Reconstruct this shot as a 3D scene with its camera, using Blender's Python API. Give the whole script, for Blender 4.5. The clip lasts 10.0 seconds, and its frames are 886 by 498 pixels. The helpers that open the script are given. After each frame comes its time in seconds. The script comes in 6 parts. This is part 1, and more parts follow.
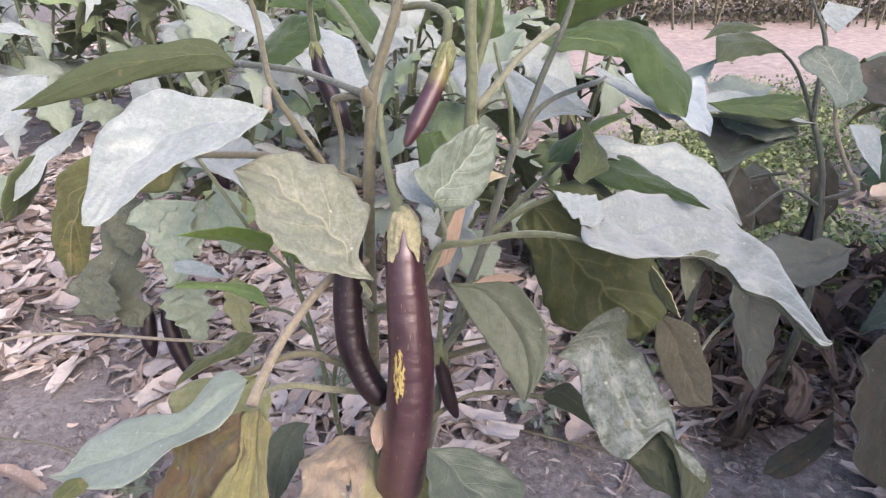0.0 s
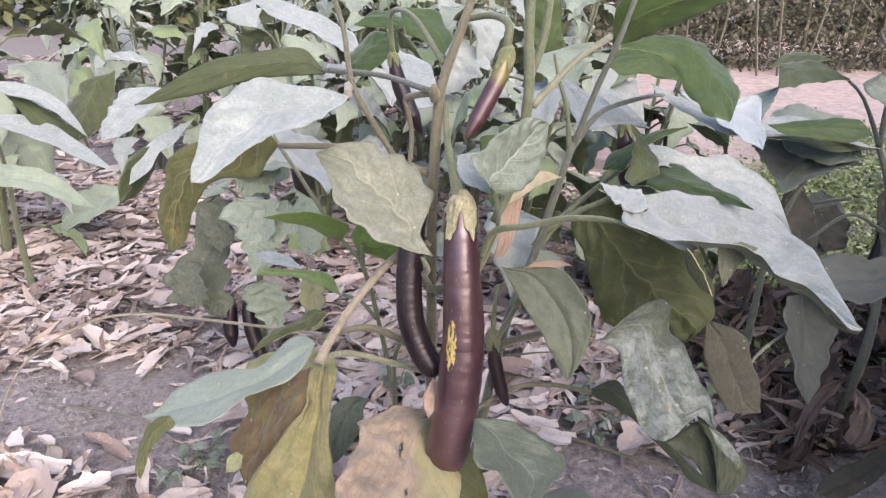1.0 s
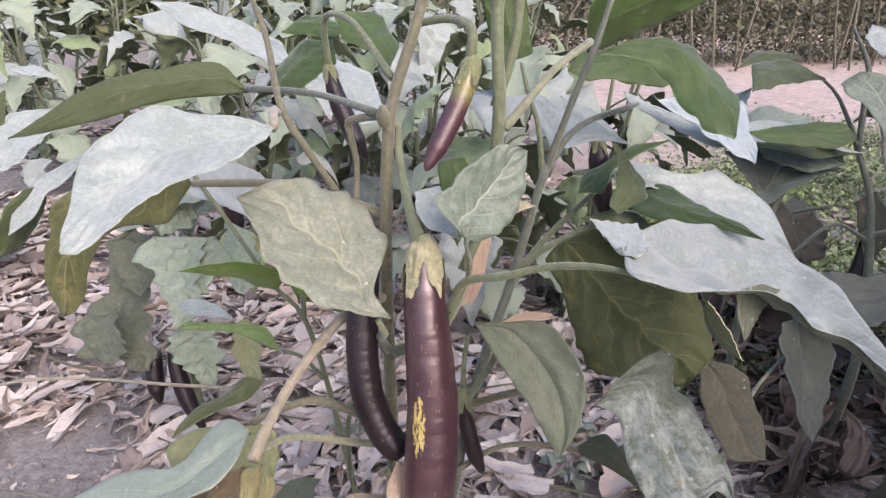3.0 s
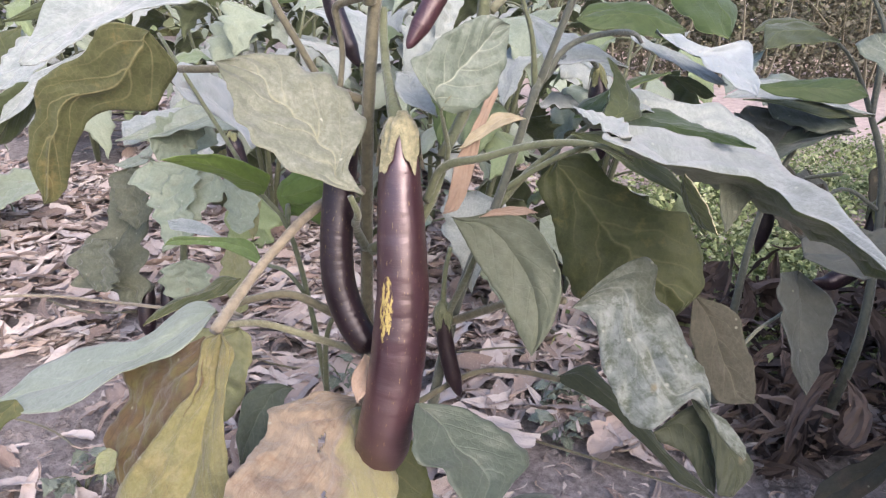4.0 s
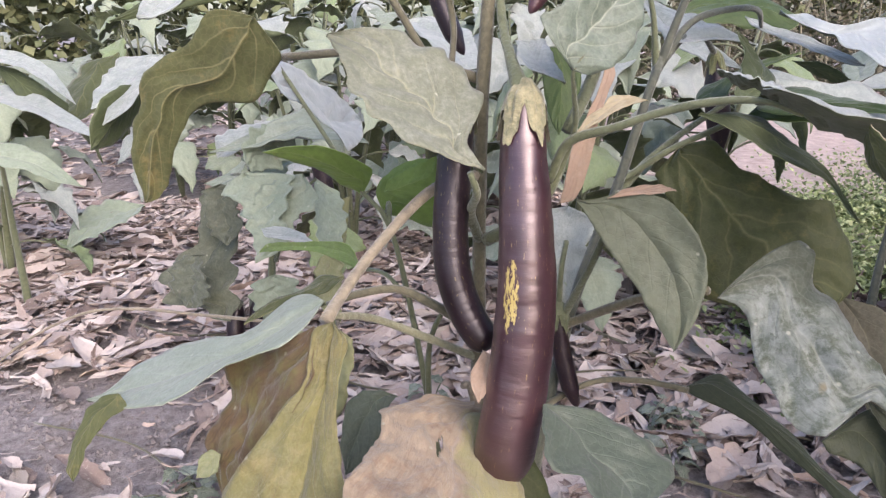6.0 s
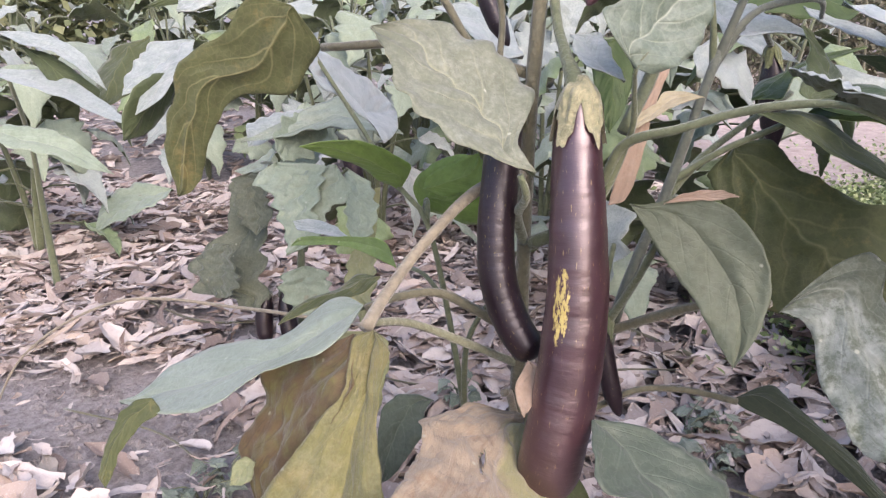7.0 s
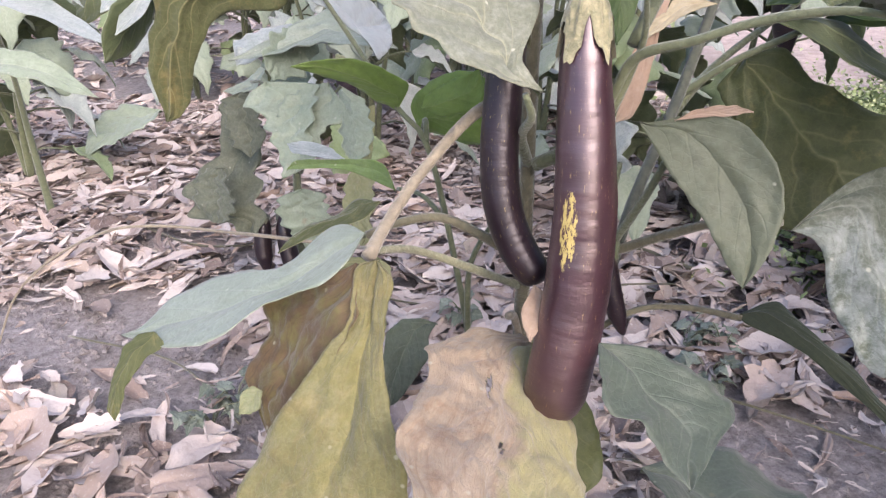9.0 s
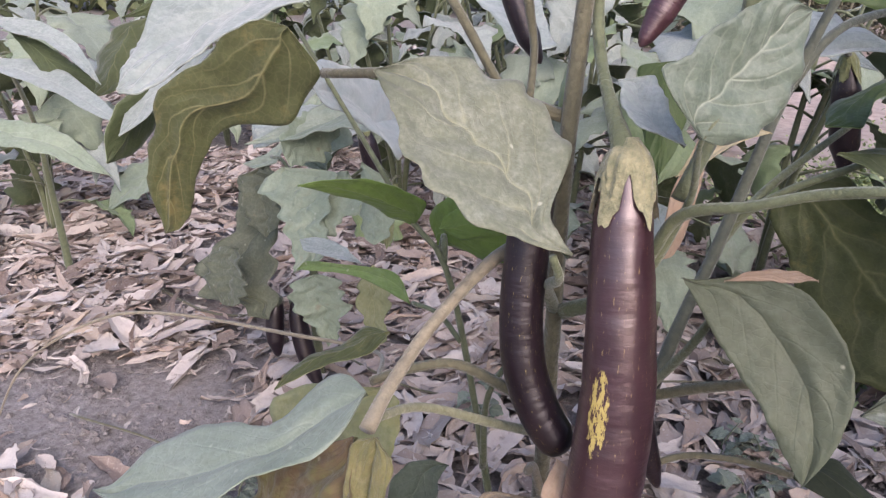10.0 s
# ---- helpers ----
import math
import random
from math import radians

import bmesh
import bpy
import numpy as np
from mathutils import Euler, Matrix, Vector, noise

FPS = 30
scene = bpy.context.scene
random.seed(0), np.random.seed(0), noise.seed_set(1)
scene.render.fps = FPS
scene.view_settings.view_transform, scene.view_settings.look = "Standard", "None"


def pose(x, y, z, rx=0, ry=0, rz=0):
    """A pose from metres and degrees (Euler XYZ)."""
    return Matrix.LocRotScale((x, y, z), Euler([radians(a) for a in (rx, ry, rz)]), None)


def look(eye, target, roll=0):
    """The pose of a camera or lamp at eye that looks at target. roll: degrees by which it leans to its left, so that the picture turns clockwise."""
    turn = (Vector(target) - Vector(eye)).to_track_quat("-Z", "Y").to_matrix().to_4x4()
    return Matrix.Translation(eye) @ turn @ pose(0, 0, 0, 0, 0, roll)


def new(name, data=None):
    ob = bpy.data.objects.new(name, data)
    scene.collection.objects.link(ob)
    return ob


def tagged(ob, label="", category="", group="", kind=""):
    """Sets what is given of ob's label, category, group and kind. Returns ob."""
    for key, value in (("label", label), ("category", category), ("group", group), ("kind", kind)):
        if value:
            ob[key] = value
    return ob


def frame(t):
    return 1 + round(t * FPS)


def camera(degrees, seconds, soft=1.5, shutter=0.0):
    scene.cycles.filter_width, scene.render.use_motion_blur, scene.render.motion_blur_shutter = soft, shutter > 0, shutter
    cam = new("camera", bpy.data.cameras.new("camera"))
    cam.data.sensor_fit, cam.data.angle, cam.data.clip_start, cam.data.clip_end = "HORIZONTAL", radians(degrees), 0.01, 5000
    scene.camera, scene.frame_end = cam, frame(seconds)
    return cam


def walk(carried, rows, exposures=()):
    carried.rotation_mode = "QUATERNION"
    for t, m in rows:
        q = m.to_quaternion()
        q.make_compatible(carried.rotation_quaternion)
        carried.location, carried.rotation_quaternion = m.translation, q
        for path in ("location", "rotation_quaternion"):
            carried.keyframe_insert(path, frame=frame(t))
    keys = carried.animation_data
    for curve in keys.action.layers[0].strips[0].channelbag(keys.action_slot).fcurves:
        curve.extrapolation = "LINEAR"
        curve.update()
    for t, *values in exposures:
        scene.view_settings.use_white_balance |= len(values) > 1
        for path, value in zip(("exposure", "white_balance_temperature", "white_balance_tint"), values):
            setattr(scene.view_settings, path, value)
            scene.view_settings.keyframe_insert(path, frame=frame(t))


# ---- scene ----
# the camera's way: seconds, place, turn to the left, tilt up, lean to the left
ROWS = [
    (0.0, -0.0123, 0.1535, 0.6693, -4.89, -26.21, 0.40),
    (0.5, 0.0094, 0.1254, 0.6600, -3.37, -25.58, 0.11),
    (1.0, 0.0003, 0.0821, 0.6467, 1.85, -22.64, 0.32),
    (1.5, 0.0045, 0.0574, 0.6371, -0.58, -24.60, 0.57),
    (2.0, -0.0016, 0.0832, 0.6354, -1.90, -23.28, 0.60),
    (2.2, -0.0134, 0.1050, 0.6369, -6.91, -23.29, 0.80),
    (3.3, -0.0100, 0.2097, 0.6401, -1.08, -22.30, 0.46),
    (3.5, 0.0051, 0.1921, 0.6189, -0.57, -23.31, 1.70),
    (4.0, 0.0183, 0.1726, 0.5521, -1.31, -21.09, 1.94),
    (4.5, 0.0230, 0.1708, 0.5057, -0.44, -17.53, 1.32),
    (5.0, 0.0144, 0.1671, 0.5054, 1.24, -17.72, 0.13),
    (5.5, -0.0008, 0.1826, 0.5003, 2.84, -17.61, -0.74),
    (6.0, -0.0186, 0.1990, 0.5020, 4.50, -17.68, -0.60),
    (6.2, -0.0254, 0.2061, 0.5032, 5.22, -17.83, -0.89),
    (7.3, -0.0354, 0.2279, 0.5088, 6.56, -20.85, -0.11),
    (7.5, -0.0320, 0.2322, 0.5082, 4.48, -23.87, -0.11),
    (8.0, -0.0319, 0.2285, 0.5038, 3.52, -24.91, -0.50),
    (8.5, -0.0369, 0.2278, 0.5028, 4.90, -25.79, -0.99),
    (9.0, -0.0405, 0.2341, 0.5099, 6.15, -26.17, -1.33),
    (9.5, -0.0499, 0.2695, 0.5241, 7.65, -25.20, -1.07),
    (10.0, -0.0404, 0.3066, 0.5516, 8.65, -23.30, -0.32),
]
cam = camera(65.58, 10.0, soft=1.3)


def eye_pose(x, y, z, yaw, pitch, roll):
    return pose(x, y, z, 0, 0, yaw) @ pose(0, 0, 0, 90 + pitch, 0, 0) @ pose(0, 0, 0, 0, 0, roll)


walk(cam, [(row[0], eye_pose(*row[1:])) for row in ROWS], [(0.0, 1.35, 6660, 17.5), (3.5, 1.29, 6660, 17.5), (4.0, 1.40, 6660, 17.5), (5.0, 1.39, 6660, 17.5), (5.5, 1.33, 6660, 17.5), (6.2, 1.30, 6660, 17.5), (7.5, 1.37, 6580, 17.5), (8.5, 1.44, 6580, 17.5), (9.3, 1.48, 6580, 17.5), (10.0, 1.04, 6580, 17.5)])

# ---- light ----
world = bpy.data.worlds.new("world")
scene.world = world
world.use_nodes = True
wn = world.node_tree.nodes
sky = wn.new("ShaderNodeTexSky")
sky.sky_type, sky.sun_disc = "NISHITA", False
sky.sun_elevation, sky.sun_rotation = radians(38), radians(152.7)
sky.air_density, sky.dust_density, sky.ozone_density = 1.0, 3.0, 1.0
world.node_tree.links.new(sky.outputs[0], wn["Background"].inputs[0])
wn["Background"].inputs[1].default_value = 0.15
sun = new("sun", bpy.data.lights.new("sun", "SUN"))
sun.data.energy, sun.data.angle, sun.data.color = 0.85, radians(50), (1.0, 0.96, 0.93)
sun.matrix_world = look((1.7, -3.3, 2.9), (0, 0, 0))


# ---- materials ----
def node_material(name):
    m = bpy.data.materials.new(name)
    m.use_nodes = True
    return m, m.node_tree.nodes, m.node_tree.links, m.node_tree.nodes["Principled BSDF"]


def math_node(nodes, links, op, a, b=None, clamp=False):
    n = nodes.new("ShaderNodeMath")
    n.operation, n.use_clamp = op, clamp
    for k, v in enumerate((a, b)):
        if v is None:
            continue
        if isinstance(v, (int, float)):
            n.inputs[k].default_value = v
        else:
            links.new(v, n.inputs[k])
    return n.outputs[0]


def ramp_node(nodes, links, source, *stops):
    r = nodes.new("ShaderNodeValToRGB")
    while len(r.color_ramp.elements) < len(stops):
        r.color_ramp.elements.new(0.5)
    for e, (p, c) in zip(r.color_ramp.elements, stops):
        e.position, e.color = p, (*c, 1)
    links.new(source, r.inputs[0])
    return r.outputs[0]


def noise_node(nodes, links, scale, detail=4.0, rough=0.6, coords=None):
    n = nodes.new("ShaderNodeTexNoise")
    n.inputs["Scale"].default_value, n.inputs["Detail"].default_value, n.inputs["Roughness"].default_value = scale, detail, rough
    if coords is not None:
        links.new(coords, n.inputs["Vector"])
    return n.outputs[0]


def mix_node(nodes, links, fac, a, b, blend="MIX"):
    n = nodes.new("ShaderNodeMix")
    n.data_type, n.blend_type = "RGBA", blend
    for k, v in ((0, fac), (6, a), (7, b)):
        if isinstance(v, (int, float)):
            n.inputs[k].default_value = v
        elif isinstance(v, tuple):
            n.inputs[k].default_value = (*v, 1)
        else:
            links.new(v, n.inputs[k])
    return n.outputs[2]


def leaf_material(name, base, dark, vein, rough=0.5, dust=0.0, dust_colour=(0.62, 0.64, 0.62), through_light=0.22,
                  patch=None, patch_level=0.62, blotch_scale=28.0, vein_mix=0.30, sheen=0.25, crinkle=0.5, band=None, crease=0.0, raised=False, spots=0.5, ribbing=0.5, streak=None):
    """Leaf surface: two tones in blotches, pale veins from the leaf's own map, dust specks and patches, a little light through it."""
    m, nodes, links, bsdf = node_material(name)
    uv = nodes.new("ShaderNodeUVMap")
    uv.uv_map = "leaf"
    sep = nodes.new("ShaderNodeSeparateXYZ")
    links.new(uv.outputs[0], sep.inputs[0])
    u, v = sep.outputs[0], sep.outputs[1]
    obj = nodes.new("ShaderNodeTexCoord").outputs["Object"]
    wob = noise_node(nodes, links, 60.0, 2.0, 0.5, obj)
    av = math_node(nodes, links, "ABSOLUTE", math_node(nodes, links, "SUBTRACT", v, math_node(nodes, links, "MULTIPLY", math_node(nodes, links, "SUBTRACT", wob, 0.5), 0.08)))
    mid = math_node(nodes, links, "SUBTRACT", 1.0, math_node(nodes, links, "MULTIPLY", av, 22.0), True)
    run = math_node(nodes, links, "SUBTRACT", math_node(nodes, links, "MULTIPLY", u, 5.5), math_node(nodes, links, "MULTIPLY", math_node(nodes, links, "POWER", av, 1.3), 1.9))
    run = math_node(nodes, links, "ADD", run, math_node(nodes, links, "MULTIPLY", wob, 0.35))
    saw = math_node(nodes, links, "ABSOLUTE", math_node(nodes, links, "SUBTRACT", math_node(nodes, links, "FRACT", run), 0.5))
    ribs = math_node(nodes, links, "SUBTRACT", 1.0, math_node(nodes, links, "MULTIPLY", saw, 14.0), True)
    ribs = math_node(nodes, links, "MULTIPLY", ribs, math_node(nodes, links, "SUBTRACT", 1.05, av, True))
    veins = math_node(nodes, links, "MAXIMUM", mid, math_node(nodes, links, "MULTIPLY", ribs, 0.75))
    broken = math_node(nodes, links, "MULTIPLY", math_node(nodes, links, "SUBTRACT", noise_node(nodes, links, 140.0, 4.0, 0.7, obj), 0.20), 3.2, True)
    veins = math_node(nodes, links, "MULTIPLY", veins, broken)
    vor = nodes.new("ShaderNodeTexVoronoi")
    vor.feature = "DISTANCE_TO_EDGE"
    vor.inputs["Scale"].default_value = 190.0
    warp = nodes.new("ShaderNodeVectorMath")
    warp.operation = "ADD"
    links.new(obj, warp.inputs[0])
    shake = nodes.new("ShaderNodeTexNoise")
    shake.inputs["Scale"].default_value, shake.inputs["Detail"].default_value = 130.0, 3.0
    links.new(obj, shake.inputs["Vector"])
    less = nodes.new("ShaderNodeVectorMath")
    less.operation = "SCALE"
    less.inputs["Scale"].default_value = 0.006
    links.new(shake.outputs["Color"], less.inputs[0])
    links.new(less.outputs[0], warp.inputs[1])
    links.new(warp.outputs[0], vor.inputs["Vector"])
    net = math_node(nodes, links, "SUBTRACT", 1.0, math_node(nodes, links, "MULTIPLY", vor.outputs[0], 9.0), True)
    big = noise_node(nodes, links, blotch_scale, 5.0, 0.62, obj)
    tone = ramp_node(nodes, links, big, (0.32, dark), (0.68, base))
    rnd = nodes.new("ShaderNodeObjectInfo").outputs["Random"]
    tone = mix_node(nodes, links, math_node(nodes, links, "MULTIPLY", rnd, 0.35), tone, dark)
    if patch is not None:
        spread = noise_node(nodes, links, blotch_scale * 0.8, 7.0, 0.68, obj)
        tone = mix_node(nodes, links, math_node(nodes, links, "MULTIPLY", math_node(nodes, links, "SUBTRACT", spread, patch_level - 0.1), 7.0, True), tone, patch)
    mott = noise_node(nodes, links, 130.0, 6.0, 0.7, obj)
    tone = mix_node(nodes, links, math_node(nodes, links, "MULTIPLY", math_node(nodes, links, "SUBTRACT", mott, 0.46), 2.0, True), tone, tuple(0.62 * c for c in dark))
    spot = noise_node(nodes, links, 62.0, 2.0, 0.4, obj)
    tone = mix_node(nodes, links, math_node(nodes, links, "MULTIPLY", math_node(nodes, links, "SUBTRACT", spot, 0.735), 9.0, True), tone, (0.21, 0.18, 0.11))
    if streak is not None:
        for turn, seedy in ((0.9, 0.0), (-0.75, 5.0)):
            mps = nodes.new("ShaderNodeMapping")
            mps.inputs["Scale"].default_value, mps.inputs["Rotation"].default_value, mps.inputs["Location"].default_value = (2.6, 9.0, 1.0), (0, 0, turn), (seedy, 0, 0)
            links.new(uv.outputs[0], mps.inputs[0])
            run2 = noise_node(nodes, links, 1.3, 7.0, 0.68, mps.outputs[0])
            tone = mix_node(nodes, links, math_node(nodes, links, "MULTIPLY", math_node(nodes, links, "SUBTRACT", run2, 0.54), 5.0, True), tone, streak)
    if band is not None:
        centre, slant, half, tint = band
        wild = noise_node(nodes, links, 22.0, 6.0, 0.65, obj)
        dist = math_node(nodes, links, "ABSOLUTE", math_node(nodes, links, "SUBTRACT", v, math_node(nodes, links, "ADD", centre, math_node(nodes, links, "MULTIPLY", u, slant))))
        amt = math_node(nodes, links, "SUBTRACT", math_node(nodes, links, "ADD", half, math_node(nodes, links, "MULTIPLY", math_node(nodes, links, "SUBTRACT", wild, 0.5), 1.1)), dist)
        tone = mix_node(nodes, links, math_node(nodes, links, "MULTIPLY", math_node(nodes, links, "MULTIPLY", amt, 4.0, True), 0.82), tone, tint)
    cells = nodes.new("ShaderNodeTexVoronoi")
    cells.inputs["Scale"].default_value = 75.0
    links.new(obj, cells.inputs["Vector"])
    dot = math_node(nodes, links, "MULTIPLY", math_node(nodes, links, "SUBTRACT", 0.13, cells.outputs["Distance"]), 14.0, True)
    pick = nodes.new("ShaderNodeSeparateColor")
    links.new(cells.outputs["Color"], pick.inputs[0])
    dot = math_node(nodes, links, "MULTIPLY", dot, math_node(nodes, links, "GREATER_THAN", pick.outputs[0], 0.66))
    tone = mix_node(nodes, links, math_node(nodes, links, "MULTIPLY", dot, spots), tone, (0.55, 0.55, 0.46))
    col = mix_node(nodes, links, math_node(nodes, links, "MULTIPLY", net, 0.10), tone, vein)
    col = mix_node(nodes, links, math_node(nodes, links, "MULTIPLY", veins, vein_mix), col, vein)
    if dust > 0:
        speck = noise_node(nodes, links, 300.0, 3.0, 0.75, obj)
        cloud = noise_node(nodes, links, 55.0, 5.0, 0.7, obj)
        d = math_node(nodes, links, "MULTIPLY", math_node(nodes, links, "SUBTRACT", math_node(nodes, links, "MULTIPLY", speck, cloud), 0.2), 4.0, True)
        d = math_node(nodes, links, "MULTIPLY", math_node(nodes, links, "ADD", d, 0.25), dust, True)
        col = mix_node(nodes, links, d, col, dust_colour)
    links.new(col, bsdf.inputs["Base Color"])
    bsdf.inputs["Roughness"].default_value = rough
    bsdf.inputs["Sheen Weight"].default_value, bsdf.inputs["Sheen Roughness"].default_value = sheen, 0.5
    bump = nodes.new("ShaderNodeBump")
    bump.inputs["Strength"].default_value, bump.inputs["Distance"].default_value = crinkle, 0.0015
    fine = noise_node(nodes, links, 85.0, 3.0, 0.5, obj)
    h = math_node(nodes, links, "ADD" if raised else "SUBTRACT", fine, math_node(nodes, links, "MULTIPLY", veins, 0.6))
    h = math_node(nodes, links, "ADD" if raised else "SUBTRACT", h, math_node(nodes, links, "MULTIPLY", net, 0.12))
    dome = math_node(nodes, links, "MULTIPLY", math_node(nodes, links, "MULTIPLY", saw, saw), 3.0)
    h = math_node(nodes, links, "SUBTRACT" if raised else "ADD", h, math_node(nodes, links, "MULTIPLY", math_node(nodes, links, "SUBTRACT", 0.75, dome), ribbing))
    if crease > 0:
        mpc = nodes.new("ShaderNodeMapping")
        mpc.inputs["Scale"].default_value = (5.0, 3.2, 1.0)
        mpc.inputs["Rotation"].default_value = (0, 0, 0.35)
        links.new(uv.outputs[0], mpc.inputs[0])
        folds = noise_node(nodes, links, 1.0, 6.0, 0.66, mpc.outputs[0])
        h = math_node(nodes, links, "ADD", h, math_node(nodes, links, "MULTIPLY", folds, 4.0 * crease))
    links.new(h, bump.inputs["Height"])
    links.new(bump.outputs[0], bsdf.inputs["Normal"])
    tr = nodes.new("ShaderNodeBsdfTranslucent")
    glow = mix_node(nodes, links, 1.0, col, (0.85, 1.0, 0.45), "MULTIPLY")
    links.new(glow, tr.inputs[0])
    mx = nodes.new("ShaderNodeMixShader")
    mx.inputs[0].default_value = through_light
    links.new(bsdf.outputs[0], mx.inputs[1])
    links.new(tr.outputs[0], mx.inputs[2])
    links.new(mx.outputs[0], nodes["Material Output"].inputs[0])
    return m


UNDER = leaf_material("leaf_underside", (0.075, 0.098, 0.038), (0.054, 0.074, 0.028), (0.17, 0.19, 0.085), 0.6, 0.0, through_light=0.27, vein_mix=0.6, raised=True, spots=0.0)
# darker copy of the underside, with shade put into its colour
UNDER_SHADED = leaf_material("leaf_underside_shaded", (0.042, 0.049, 0.025), (0.03, 0.036, 0.018), (0.075, 0.082, 0.045), 0.65, 0.0, through_light=0.15, vein_mix=0.6, raised=True, spots=0.0)
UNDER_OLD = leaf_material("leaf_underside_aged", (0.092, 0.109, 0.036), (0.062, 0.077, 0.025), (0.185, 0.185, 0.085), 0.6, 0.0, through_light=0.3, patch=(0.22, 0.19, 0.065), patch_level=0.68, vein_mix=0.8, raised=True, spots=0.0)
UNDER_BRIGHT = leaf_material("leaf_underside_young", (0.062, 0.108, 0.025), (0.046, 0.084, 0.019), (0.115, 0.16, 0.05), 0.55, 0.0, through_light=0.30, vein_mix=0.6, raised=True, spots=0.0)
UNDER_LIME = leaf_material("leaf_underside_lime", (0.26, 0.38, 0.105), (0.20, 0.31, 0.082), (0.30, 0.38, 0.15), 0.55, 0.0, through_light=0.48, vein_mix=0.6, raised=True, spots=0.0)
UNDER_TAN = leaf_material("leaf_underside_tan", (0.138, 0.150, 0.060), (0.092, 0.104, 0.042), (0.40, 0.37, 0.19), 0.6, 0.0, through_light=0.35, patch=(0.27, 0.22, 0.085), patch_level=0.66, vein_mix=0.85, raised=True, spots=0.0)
# greener underside, kept very dark for leaves low in the shade
UNDER_MOSS_SHADED = leaf_material("leaf_underside_moss_shaded", (0.040, 0.052, 0.024), (0.028, 0.038, 0.017), (0.085, 0.095, 0.045), 0.6, 0.0, through_light=0.15, vein_mix=0.5, raised=True, spots=0.0)
# underside lightened in colour to imitate haze over the back rows
UNDER_HAZED = leaf_material("leaf_underside_hazed", (0.15, 0.18, 0.10), (0.11, 0.14, 0.07), (0.24, 0.26, 0.15), 0.6, 0.0, through_light=0.34, vein_mix=0.5, raised=True, spots=0.0)
